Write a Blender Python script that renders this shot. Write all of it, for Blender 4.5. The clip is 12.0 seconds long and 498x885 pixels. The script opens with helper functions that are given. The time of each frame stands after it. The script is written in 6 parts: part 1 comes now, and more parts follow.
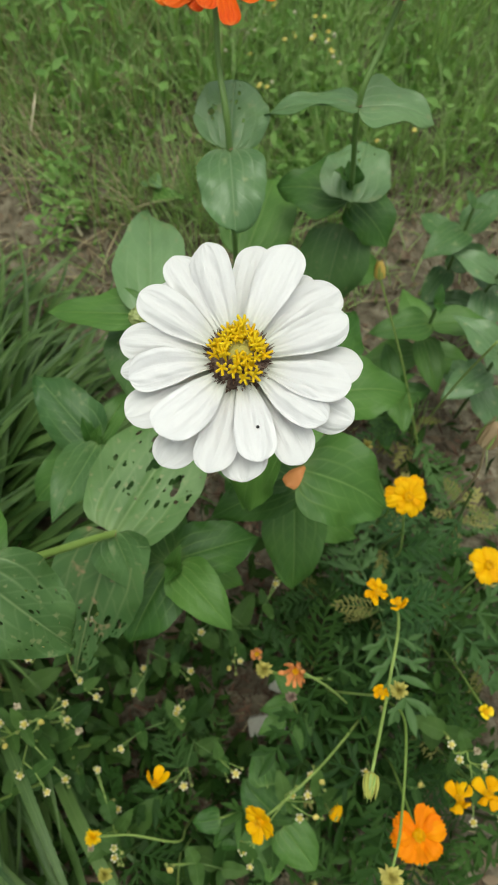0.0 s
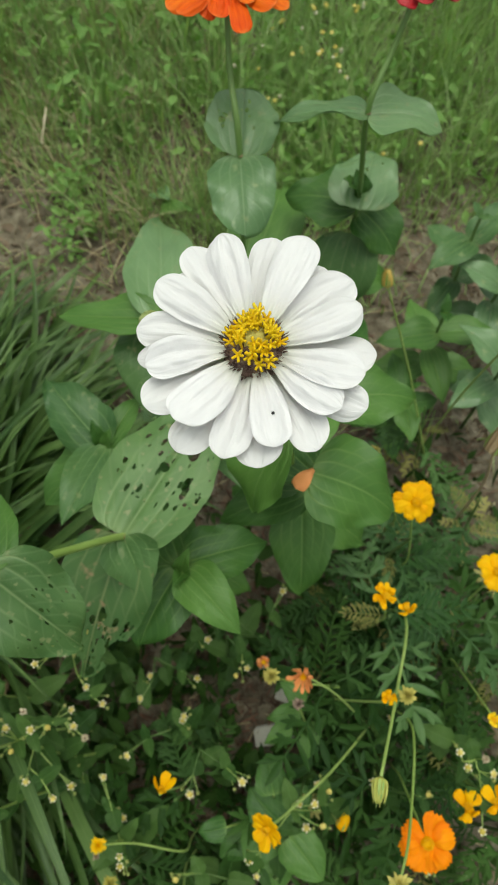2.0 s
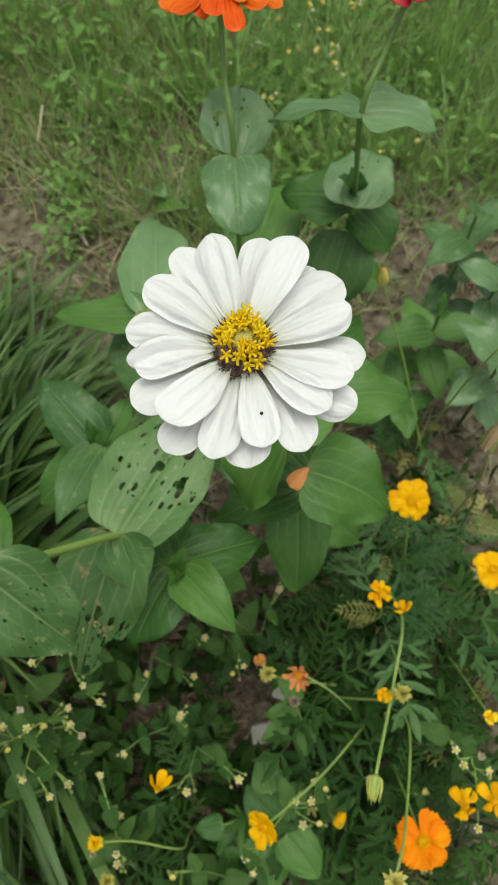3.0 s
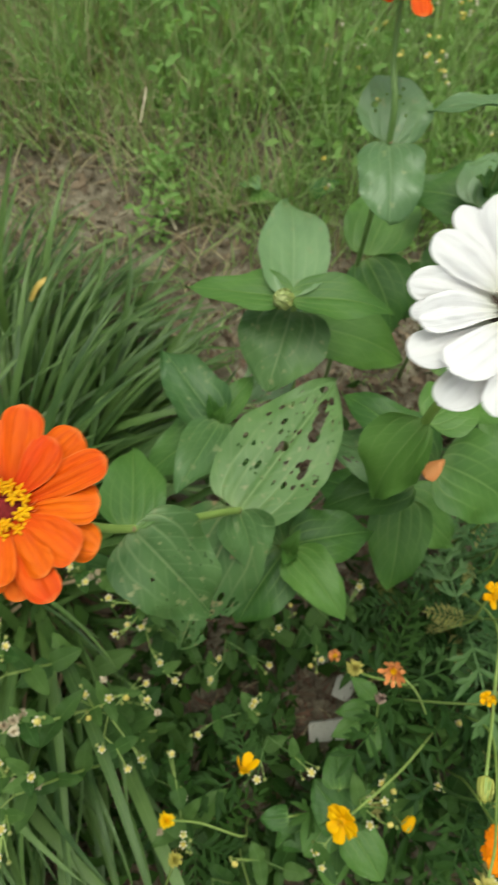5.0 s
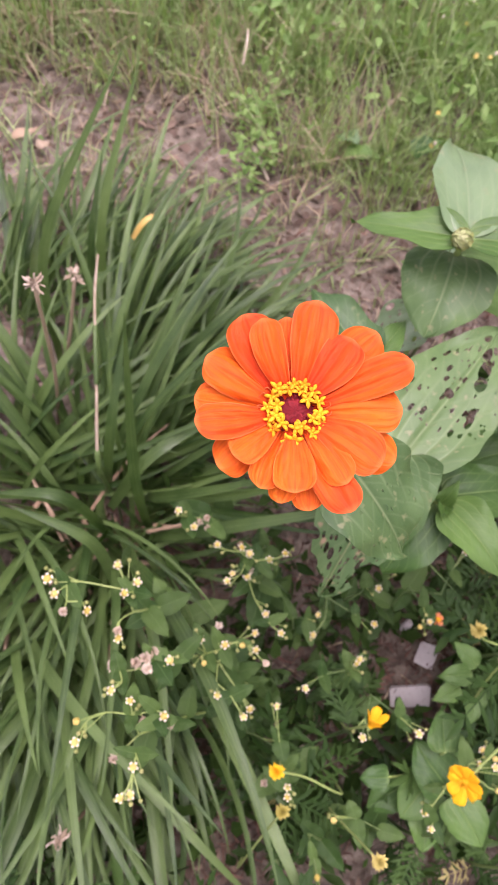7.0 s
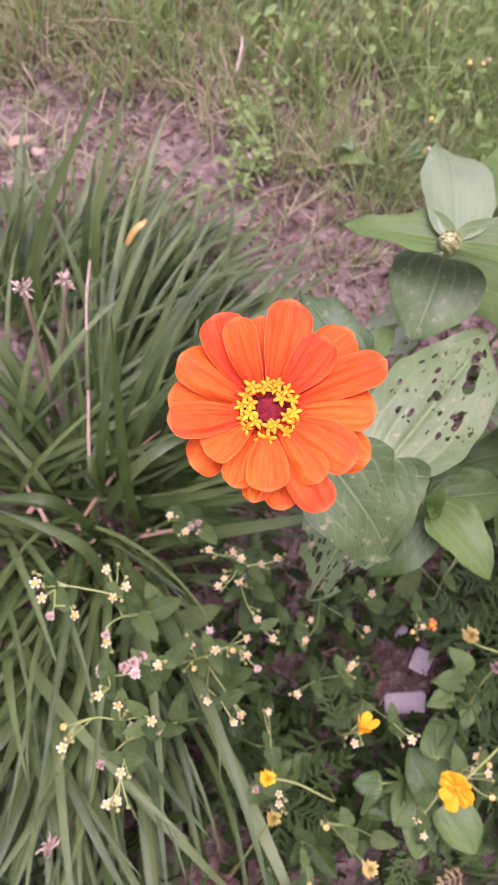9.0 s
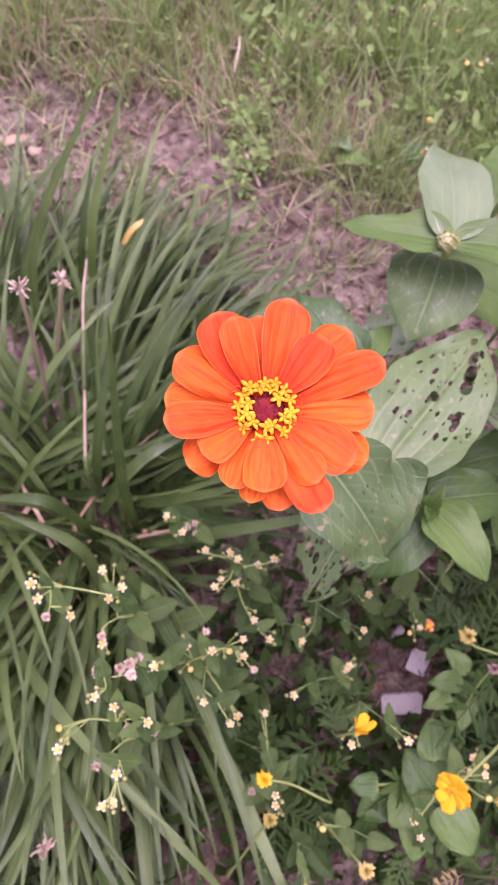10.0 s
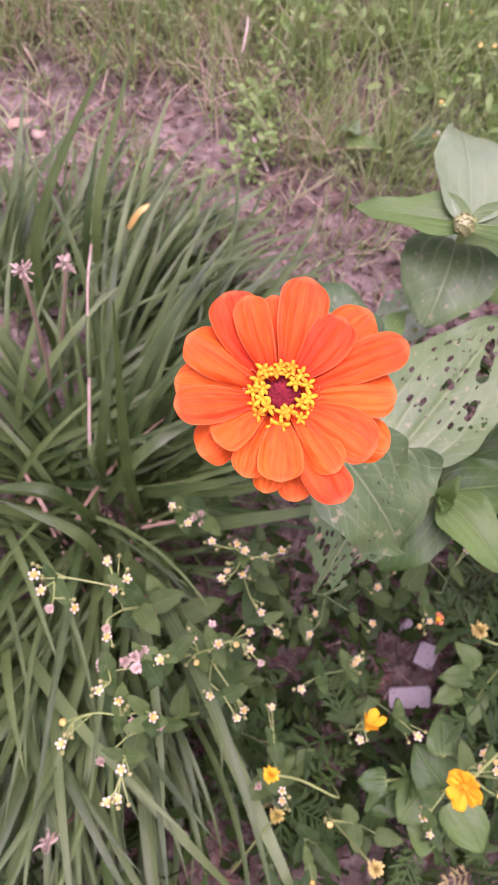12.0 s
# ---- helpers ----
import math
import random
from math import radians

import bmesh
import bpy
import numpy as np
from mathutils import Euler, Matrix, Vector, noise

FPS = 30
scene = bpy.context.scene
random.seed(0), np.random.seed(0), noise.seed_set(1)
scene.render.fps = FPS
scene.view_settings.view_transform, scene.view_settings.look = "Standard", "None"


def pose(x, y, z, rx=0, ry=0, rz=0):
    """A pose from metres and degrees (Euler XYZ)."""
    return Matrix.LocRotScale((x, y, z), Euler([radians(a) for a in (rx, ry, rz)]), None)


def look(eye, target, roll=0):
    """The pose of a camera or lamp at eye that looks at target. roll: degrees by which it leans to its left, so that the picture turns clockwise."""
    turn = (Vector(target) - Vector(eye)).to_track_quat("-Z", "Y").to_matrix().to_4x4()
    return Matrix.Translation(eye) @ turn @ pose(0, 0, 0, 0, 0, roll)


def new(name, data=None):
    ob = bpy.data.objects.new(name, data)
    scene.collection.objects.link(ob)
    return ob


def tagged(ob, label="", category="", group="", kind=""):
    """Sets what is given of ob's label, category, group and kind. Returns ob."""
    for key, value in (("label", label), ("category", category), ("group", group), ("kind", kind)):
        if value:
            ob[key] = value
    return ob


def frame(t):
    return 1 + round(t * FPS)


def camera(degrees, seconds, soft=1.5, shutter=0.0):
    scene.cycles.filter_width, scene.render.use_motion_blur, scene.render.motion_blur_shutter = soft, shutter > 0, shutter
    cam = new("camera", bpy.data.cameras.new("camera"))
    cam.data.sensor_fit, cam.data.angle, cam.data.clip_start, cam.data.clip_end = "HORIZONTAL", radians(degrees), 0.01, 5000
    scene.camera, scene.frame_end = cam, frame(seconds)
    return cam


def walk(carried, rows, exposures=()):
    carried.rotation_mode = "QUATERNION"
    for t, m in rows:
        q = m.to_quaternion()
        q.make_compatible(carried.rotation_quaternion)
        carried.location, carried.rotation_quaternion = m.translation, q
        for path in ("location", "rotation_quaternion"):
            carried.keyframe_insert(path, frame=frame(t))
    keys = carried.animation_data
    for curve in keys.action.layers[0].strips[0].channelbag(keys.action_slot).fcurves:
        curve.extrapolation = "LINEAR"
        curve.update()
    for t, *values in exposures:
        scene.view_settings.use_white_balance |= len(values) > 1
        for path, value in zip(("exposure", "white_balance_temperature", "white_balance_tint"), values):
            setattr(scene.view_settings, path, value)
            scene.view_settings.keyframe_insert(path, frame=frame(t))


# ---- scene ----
cam = camera(37.5, 12.0, 1.25, 0.3)
cam.data.dof.use_dof, cam.data.dof.focus_distance, cam.data.dof.aperture_fstop = True, 0.28, 32.0
PATH = [
    (0, (0.0042, 0.0066, 0.9385), (0.008, 0.6535, -0.9525), 0.86),
    (0.5, (0.004, 0.0043, 0.9359), (0.0064, 0.6555, -0.9532), 0.57),
    (1, (0.002, 0.0018, 0.9341), (0.0034, 0.6715, -0.9492), 0.58),
    (1.5, (-0.0001, 0.0012, 0.9367), (-0.0006, 0.6699, -0.9484), 0.53),
    (2, (0.0008, -0.0031, 0.9374), (-0.0072, 0.6859, -0.9409), 0.14),
    (2.5, (0.0044, -0.0023, 0.9385), (-0.0068, 0.6768, -0.9424), -0.28),
    (4.3, (-0.0025, -0.0037, 0.9357), (0.0045, 0.7023, -0.936), 1.97),
    (4.5, (-0.0155, -0.0057, 0.9353), (-0.0157, 0.7034, -0.9366), 2.1),
    (5, (-0.0792, -0.0239, 0.9288), (-0.1215, 0.6756, -0.9458), 2.83),
    (5.5, (-0.1415, -0.0426, 0.9169), (-0.2109, 0.6319, -0.9651), 3.19),
    (6, (-0.1791, -0.0459, 0.9142), (-0.2338, 0.5983, -0.979), 5.24),
    (6.5, (-0.1861, -0.0615, 0.8948), (-0.2386, 0.6043, -0.9883), 5.52),
    (7, (-0.1956, -0.0591, 0.895), (-0.2149, 0.5865, -0.9986), 8.37),
    (9, (-0.184, -0.06, 0.8933), (-0.2154, 0.6042, -0.9929), 7.28),
    (9.5, (-0.1802, -0.0587, 0.8912), (-0.2185, 0.6045, -0.9955), 6.69),
    (10, (-0.1841, -0.0595, 0.8914), (-0.2072, 0.6074, -0.9939), 8.06),
    (10.5, (-0.1919, -0.0664, 0.8794), (-0.1835, 0.6103, -1.0019), 10.86),
    (11, (-0.1858, -0.062, 0.8725), (-0.203, 0.5857, -1.0198), 8.63),
    (11.5, (-0.1802, -0.0601, 0.8691), (-0.2078, 0.59, -1.0233), 7.61),
    (12, (-0.188, -0.0566, 0.877), (-0.2158, 0.5857, -1.0194), 7.87),
]
walk(cam, [(t, look(eye, target, roll)) for t, eye, target, roll in PATH],
     [(0, 0.0, 6720, -4), (4.6, 0.0, 6720, -4), (5.0, 0.2, 6800, -3), (5.5, 0.62, 6750, 2), (6.0, 0.8, 6550, 24), (6.5, 0.95, 6300, 38), (7.2, 0.95, 6300, 52),
      (9.0, 0.97, 6120, 76), (12, 0.97, 6120, 80)])

# ---------------------------------------------------------------- world, sun
SUN_UP, SUN_TURN = 83.0, 20.0
world = bpy.data.worlds.new("world")
scene.world = world
world.use_nodes = True
wn, wl = world.node_tree.nodes, world.node_tree.links
sky = wn.new("ShaderNodeTexSky")
sky.sky_type, sky.sun_disc = "NISHITA", False
sky.sun_elevation, sky.sun_rotation = radians(SUN_UP), radians(SUN_TURN)
sky.dust_density = 4.0
grey = wn.new("ShaderNodeHueSaturation")
grey.inputs["Saturation"].default_value = 0.25
wl.new(sky.outputs["Color"], grey.inputs["Color"])
wl.new(grey.outputs["Color"], wn["Background"].inputs["Color"])
wn["Background"].inputs["Strength"].default_value = 0.15
sun = new("sun", bpy.data.lights.new("sun", "SUN"))
sun.data.energy, sun.data.angle, sun.data.color = 1.35, radians(50), (1.0, 0.97, 0.92)
sun.rotation_euler = (radians(90 - SUN_UP), 0, radians(180 - SUN_TURN))

# ---------------------------------------------------------------- small tools
PLACED = {}


def V(*a):
    return Vector(a)


def part(name, data, material, parent, label="", m=None):
    """One mesh object at the world pose m, under a thing or a part."""
    me = data
    if isinstance(data, bmesh.types.BMesh):
        me = bpy.data.meshes.new(name)
        data.to_mesh(me)
        data.free()
    if material and not me.materials:
        me.materials.append(material)
    ob = new(name, me)
    m = m or Matrix()
    ob.matrix_basis = m
    PLACED[ob] = m
    if parent:
        ob.parent = parent
        ob.matrix_parent_inverse = PLACED[parent].inverted()
    if label:
        tagged(ob, label)
    return ob


def thing(name, at, label, category, group="", kind=""):
    ob = new(name)
    ob.empty_display_size = 0.02
    ob.matrix_basis = Matrix.Translation(at)
    PLACED[ob] = Matrix.Translation(at)
    return tagged(ob, label, category, group, kind)


def mesh_of(name, verts, faces, uvs=None, smooth=True):
    me = bpy.data.meshes.new(name)
    me.from_pydata([tuple(v) for v in verts], [], [tuple(f) for f in faces])
    if smooth:
        me.polygons.foreach_set("use_smooth", [True] * len(me.polygons))
    if uvs is not None:
        layer = me.uv_layers.new(name="UVMap")
        idx = np.empty(len(me.loops), dtype=np.int32)
        me.loops.foreach_get("vertex_index", idx)
        layer.data.foreach_set("uv", np.asarray(uvs, dtype=np.float32)[idx].ravel())
    me.update()
    return me


def sheet(name, outline, length, width, nu, nv, height, thick=0.0, holes=(), sway=0.0, tip=1.0, teeth=0.0):
    """A leaf or petal along +y, its face to +z. outline(s): half-width share; height(s, v): relief in metres; holes: (s, v, rs, rv)."""
    s = 1 - (1 - np.linspace(0, 1, nu + 1)) ** tip
    v = np.linspace(-1, 1, nv + 1)
    S, C = np.meshgrid(s, v, indexing="ij")
    for hs, hv, rs, rv in holes:
        ds, dv = (S - hs) / rs, (C - hv) / rv
        r = np.hypot(ds, dv)
        near = (r > 0.55) & (r < 1.0)
        k = np.where(near, 1.0 / np.maximum(r, 1e-6), 1.0)
        S, C = np.clip(hs + ds * k * rs, 0, 1), np.clip(hv + dv * k * rv, -1, 1)
    W = outline(S) * width / 2
    X = C * W + sway * length * np.sin(S * 3.1)
    Y = S * length * (1 - teeth * (0.5 - 0.5 * np.cos(3 * math.pi * C)) * S ** 5)
    Z = height(S, C)
    P = np.stack([X, Y, Z], -1).reshape(-1, 3)
    UV = np.stack([(C + 1) / 2, S], -1).reshape(-1, 2)
    faces = []
    for i in range(nu):
        for j in range(nv):
            cs = S[i:i + 2, j:j + 2].mean()
            cv = C[i:i + 2, j:j + 2].mean()
            if any(((cs - hs) / rs) ** 2 + ((cv - hv) / rv) ** 2 < 0.8 for hs, hv, rs, rv in holes):
                continue
            a = i * (nv + 1) + j
            faces.append((a, a + 1, a + nv + 2, a + nv + 1))
    if not thick:
        return mesh_of(name, P, faces, UV)
    n = len(P)
    low = P - np.array([0, 0, thick])
    verts, uvs = [P, low], [UV, UV]
    edges = {}
    for f in faces:
        for a, b in zip(f, f[1:] + f[:1]):
            if (b, a) in edges:
                del edges[(b, a)]
            else:
                edges[(a, b)] = 1
    allf = list(faces) + [tuple(n + i for i in reversed(f)) for f in faces]
    k = 2 * n
    rim, rimuv = [], []
    for a, b in edges:
        rim += [P[a], P[b], low[b], low[a]]
        rimuv += [UV[a], UV[b], UV[b], UV[a]]
        allf.append((k, k + 3, k + 2, k + 1))
        k += 4
    if rim:
        verts.append(np.array(rim))
        uvs.append(np.array(rimuv))
    return mesh_of(name, np.concatenate(verts), allf, np.concatenate(uvs))


def along(base, tip, up=(0, 0, 1), roll=0.0):
    """The pose of a leaf that runs from base to tip with its face to up."""
    y = (Vector(tip) - Vector(base)).normalized()
    x = y.cross(Vector(up)).normalized()
    z = x.cross(y)
    m = Matrix((x, y, z)).transposed().to_4x4()
    return Matrix.Translation(base) @ m @ pose(0, 0, 0, 0, roll, 0)


def curve_points(pts, steps=8):
    """Points of a smooth line through pts."""
    p = [Vector(q) for q in pts]
    p = [2 * p[0] - p[1]] + p + [2 * p[-1] - p[-2]]
    out = []
    for i in range(1, len(p) - 2):
        for k in range(steps):
            t = k / steps
            out.append(0.5 * (2 * p[i] + (p[i + 1] - p[i - 1]) * t + (2 * p[i - 1] - 5 * p[i] + 4 * p[i + 1] - p[i + 2]) * t * t
                              + (3 * p[i] - p[i - 1] - 3 * p[i + 1] + p[i + 2]) * t ** 3))
    out.append(p[-2])
    return out


def tube(name, pts, r0, r1, sides=7, steps=6, bump=0.0):
    """A tapered round stem through pts."""
    line = curve_points(pts, steps)
    verts, faces = [], []
    n = len(line)
    for i, c in enumerate(line):
        d = (line[min(i + 1, n - 1)] - line[max(i - 1, 0)]).normalized()
        a = d.cross(V(0.31, 0.9, 0.2)).normalized()
        b = d.cross(a)
        r = r0 + (r1 - r0) * i / (n - 1)
        r *= 1 + bump * math.sin(i * 1.7)
        for k in range(sides):
            w = 2 * math.pi * k / sides
            verts.append(c + r * (math.cos(w) * a + math.sin(w) * b))
    for i in range(n - 1):
        for k in range(sides):
            q = (k + 1) % sides
            faces.append((i * sides + k, i * sides + q, (i + 1) * sides + q, (i + 1) * sides + k))
    faces += [tuple(reversed(range(sides))), tuple((n - 1) * sides + k for k in range(sides))]
    return mesh_of(name, verts, faces)


def dome(name, radius, height, rings=7, sides=16, rough=0.0, seed=1, full=1.0):
    """A rounded cap with its foot at z = 0."""
    r = random.Random(seed)
    verts, faces = [], []
    for i in range(rings):
        a = math.pi / 2 * i / rings
        for k in range(sides):
            w = 2 * math.pi * (k + 0.5 * (i % 2)) / sides
            j = 1 + rough * (r.random() - 0.5)
            verts.append((radius * math.cos(a) ** full * math.cos(w) * j, radius * math.cos(a) ** full * math.sin(w) * j, height * math.sin(a) * j))
    verts.append((0, 0, height))
    for i in range(rings - 1):
        for k in range(sides):
            q = (k + 1) % sides
            faces.append((i * sides + k, i * sides + q, (i + 1) * sides + q, (i + 1) * sides + k))
    t = len(verts) - 1
    for k in range(sides):
        faces.append(((rings - 1) * sides + k, (rings - 1) * sides + (k + 1) % sides, t))
    verts.append((0, 0, -height * 0.25))
    for k in range(sides):
        faces.append(((k + 1) % sides, k, t + 1))
    return mesh_of(name, verts, faces)


def joined(name, pieces, smooth=True):
    """One mesh out of (verts, faces, uvs) pieces."""
    vs, fs, us, n = [], [], [], 0
    for p, f, u in pieces:
        vs.append(np.asarray(p))
        us.append(np.asarray(u))
        fs += [tuple(n + i for i in q) for q in f]
        n += len(p)
    return mesh_of(name, np.concatenate(vs), fs, np.concatenate(us), smooth)


# ---------------------------------------------------------------- materials
def node(nt, kind, **values):
    nd = nt.nodes.new(kind)
    for key, val in values.items():
        nd.inputs[key.replace("_", " ")].default_value = val
    return nd


def ramp_of(nt, stops):
    nd = nt.nodes.new("ShaderNodeValToRGB")
    while len(nd.color_ramp.elements) < len(stops):
        nd.color_ramp.elements.new(0.5)
    for e, (p, c) in zip(nd.color_ramp.elements, stops):
        e.position, e.color = p, (*c, 1)
    return nd


def maths(nt, op, a, b=0.0, clamp=False):
    nd = nt.nodes.new("ShaderNodeMath")
    nd.operation, nd.use_clamp = op, clamp
    for i, q in enumerate((a, b)):
        if isinstance(q, (int, float)):
            nd.inputs[i].default_value = q
        else:
            nt.links.new(q, nd.inputs[i])
    return nd.outputs[0]


def mixed(nt, fac, a, b, blend="MIX"):
    nd = nt.nodes.new("ShaderNodeMix")
    nd.data_type, nd.blend_type = "RGBA", blend
    for key, q in (("Factor", fac), ("A", a), ("B", b)):
        sock = [s for s in nd.inputs if s.name == key and s.type == ("VALUE" if key == "Factor" else "RGBA")][0]
        if isinstance(q, (int, float)):
            sock.default_value = q
        elif isinstance(q, tuple):
            sock.default_value = (*q, 1)
        else:
            nt.links.new(q, sock)
    return [s for s in nd.outputs if s.type == "RGBA"][0]


def plant(name, dark, light, thin=0.3, gloss=0.5, veins=0, vein=(0.2, 0.3, 0.1), island=False, streak=0.0, spots=None, fine=120.0, through_tint=(1.0, 1.15, 0.45), shine=0.5, foot=None, relief=2.0, rim=None):
    """Leaf, petal or stem skin: mottled colour, veins along the blade, light through thin tissue."""
    mt = bpy.data.materials.new(name)
    mt.use_nodes = True
    nt = mt.node_tree
    nt.nodes.clear()
    out = nt.nodes.new("ShaderNodeOutputMaterial")
    tc = nt.nodes.new("ShaderNodeTexCoord")
    n1 = node(nt, "ShaderNodeTexNoise", Scale=fine * 0.25, Detail=4.0)
    nt.links.new(tc.outputs["Object"], n1.inputs["Vector"])
    if island:
        rv = nt.nodes.new("ShaderNodeNewGeometry").outputs["Random Per Island"]
    else:
        rv = nt.nodes.new("ShaderNodeObjectInfo").outputs["Random"]
    f = maths(nt, "ADD", maths(nt, "MULTIPLY", n1.outputs["Fac"], 0.9), maths(nt, "MULTIPLY", maths(nt, "SUBTRACT", rv, 0.5), 0.7), True)
    n0 = node(nt, "ShaderNodeTexNoise", Scale=fine * 0.07, Detail=2.0)
    nt.links.new(tc.outputs["Object"], n0.inputs["Vector"])
    f = maths(nt, "ADD", f, maths(nt, "MULTIPLY", maths(nt, "SUBTRACT", n0.outputs["Fac"], 0.5), 0.9), True)
    col = mixed(nt, f, dark, light)
    height = node(nt, "ShaderNodeTexNoise", Scale=fine * 4, Detail=3.0)
    nt.links.new(tc.outputs["Object"], height.inputs["Vector"])
    h = height.outputs["Fac"]
    sep = nt.nodes.new("ShaderNodeSeparateXYZ")
    nt.links.new(tc.outputs["UV"], sep.inputs[0])
    if streak:
        cmb = nt.nodes.new("ShaderNodeCombineXYZ")
        nt.links.new(maths(nt, "MULTIPLY", sep.outputs[0], 14.0), cmb.inputs[0])
        nt.links.new(maths(nt, "MULTIPLY", sep.outputs[1], 1.6), cmb.inputs[1])
        nt.links.new(maths(nt, "MULTIPLY", rv, 37.0), cmb.inputs[2])
        n2 = node(nt, "ShaderNodeTexNoise", Scale=1.0, Detail=3.0)
        nt.links.new(cmb.outputs[0], n2.inputs["Vector"])
        k = maths(nt, "MULTIPLY", maths(nt, "SUBTRACT", n2.outputs["Fac"], 0.42, True), streak * 3, True)
        col = mixed(nt, k, col, vein)
        h = maths(nt, "ADD", h, maths(nt, "MULTIPLY", n2.outputs["Fac"], relief))
    if foot:
        k = maths(nt, "SUBTRACT", 1.0, maths(nt, "MULTIPLY", sep.outputs[1], 2.2), True)
        col = mixed(nt, maths(nt, "MULTIPLY", maths(nt, "MULTIPLY", k, k), 0.85), col, foot)
    if rim:
        a = maths(nt, "ABSOLUTE", maths(nt, "SUBTRACT", maths(nt, "MULTIPLY", sep.outputs[0], 2.0), 1.0))
        k = maths(nt, "MULTIPLY", maths(nt, "SUBTRACT", maths(nt, "MAXIMUM", a, sep.outputs[1]), 0.93, True), 12.0, True)
        col = mixed(nt, maths(nt, "MULTIPLY", k, 0.45), col, rim)
    if veins:
        a = maths(nt, "ABSOLUTE", maths(nt, "SUBTRACT", maths(nt, "MULTIPLY", sep.outputs[0], 2.0), 1.0))
        mid = maths(nt, "SUBTRACT", 1.0, maths(nt, "MULTIPLY", a, 24.0), True)
        lines = mid
        if veins > 1:
            fade = maths(nt, "SUBTRACT", 1.0, maths(nt, "MULTIPLY", sep.outputs[1], 1.5), True)
            for place in (0.34, 0.64):
                side = maths(nt, "SUBTRACT", 1.0, maths(nt, "MULTIPLY", maths(nt, "ABSOLUTE", maths(nt, "SUBTRACT", a, place)), 22.0), True)
                lines = maths(nt, "MAXIMUM", lines, maths(nt, "MULTIPLY", maths(nt, "MULTIPLY", side, fade), 0.85))
            br = maths(nt, "PINGPONG", maths(nt, "ADD", maths(nt, "ADD", maths(nt, "MULTIPLY", sep.outputs[1], 7.0), maths(nt, "MULTIPLY", a, -2.6)), maths(nt, "MULTIPLY", n1.outputs["Fac"], 0.8)), 0.5)
            br = maths(nt, "SUBTRACT", 1.0, maths(nt, "MULTIPLY", br, 7.0), True)
            h = maths(nt, "SUBTRACT", h, maths(nt, "MULTIPLY", br, 0.25))
            lines = maths(nt, "MAXIMUM", lines, maths(nt, "MULTIPLY", br, 0.2))
        col = mixed(nt, maths(nt, "MULTIPLY", lines, 0.62), col, vein)
        if veins > 1:
            heel = maths(nt, "SUBTRACT", 1.0, maths(nt, "MULTIPLY", maths(nt, "ADD", sep.outputs[1], maths(nt, "MULTIPLY", a, 0.08)), 7.0), True)
            col = mixed(nt, maths(nt, "MULTIPLY", heel, 0.6), col, vein)
        h = maths(nt, "SUBTRACT", h, maths(nt, "MULTIPLY", lines, 1.5))
    if spots:
        n3 = node(nt, "ShaderNodeTexNoise", Scale=fine * 0.8, Detail=2.0)
        nt.links.new(tc.outputs["Object"], n3.inputs["Vector"])
        col = mixed(nt, maths(nt, "MULTIPLY", maths(nt, "SUBTRACT", n3.outputs["Fac"], 0.62, True), 9.0, True), col, spots)
    bump = node(nt, "ShaderNodeBump", Strength=0.4, Distance=0.0006)
    nt.links.new(h, bump.inputs["Height"])
    p = node(nt, "ShaderNodeBsdfPrincipled", Roughness=gloss)
    p.inputs["Specular IOR Level"].default_value = shine
    nt.links.new(col, p.inputs["Base Color"])
    nt.links.new(bump.outputs[0], p.inputs["Normal"])
    if thin:
        tr = nt.nodes.new("ShaderNodeBsdfTranslucent")
        nt.links.new(mixed(nt, 1.0, col, through_tint, "MULTIPLY"), tr.inputs["Color"])
        mx = node(nt, "ShaderNodeMixShader", Fac=thin)
        nt.links.new(p.outputs[0], mx.inputs[1])
        nt.links.new(tr.outputs[0], mx.inputs[2])
        nt.links.new(mx.outputs[0], out.inputs[0])
    else:
        nt.links.new(p.outputs[0], out.inputs[0])
    return mt


M_LEAF = plant("zinnia_leaf", (0.040, 0.118, 0.017), (0.132, 0.268, 0.050), 0.24, 0.46, 2, (0.22, 0.35, 0.10), shine=0.4)
M_LEAF_PALE = plant("pale_zinnia_leaf", (0.095, 0.20, 0.070), (0.22, 0.355, 0.155), 0.25, 0.34, 2, (0.30, 0.41, 0.21), spots=(0.25, 0.33, 0.15), shine=0.6)
M_LEAF_MID = plant("dull_zinnia_leaf", (0.052, 0.130, 0.034), (0.155, 0.28, 0.088), 0.24, 0.44, 2, (0.24, 0.36, 0.14), spots=(0.20, 0.27, 0.11), shine=0.42)
M_LEAF_LACE = plant("eaten_leaf", (0.062, 0.142, 0.036), (0.165, 0.285, 0.092), 0.2, 0.44, 2, (0.30, 0.40, 0.18), spots=(0.24, 0.28, 0.12), fine=200.0, shine=0.4)
M_LEAF_BROWN = plant("skeleton_leaf", (0.065, 0.150, 0.036), (0.17, 0.275, 0.085), 0.18, 0.45, 2, (0.32, 0.36, 0.16), spots=(0.38, 0.26, 0.14), fine=110.0)
M_STEM = plant("green_stem", (0.20, 0.30, 0.06), (0.35, 0.46, 0.135), 0.0, 0.5)
M_STEM_DARK = plant("dark_stem", (0.07, 0.14, 0.03), (0.14, 0.22, 0.06), 0.0, 0.5)
M_STEM_MID = plant("mid_green_stem", (0.10, 0.19, 0.045), (0.20, 0.31, 0.09), 0.0, 0.5)
M_TAN = plant("dry_stalk", (0.28, 0.19, 0.10), (0.47, 0.36, 0.22), 0.0, 0.75)
M_STRAW = plant("straw", (0.36, 0.28, 0.17), (0.66, 0.58, 0.43), 0.1, 0.7, fine=420.0)
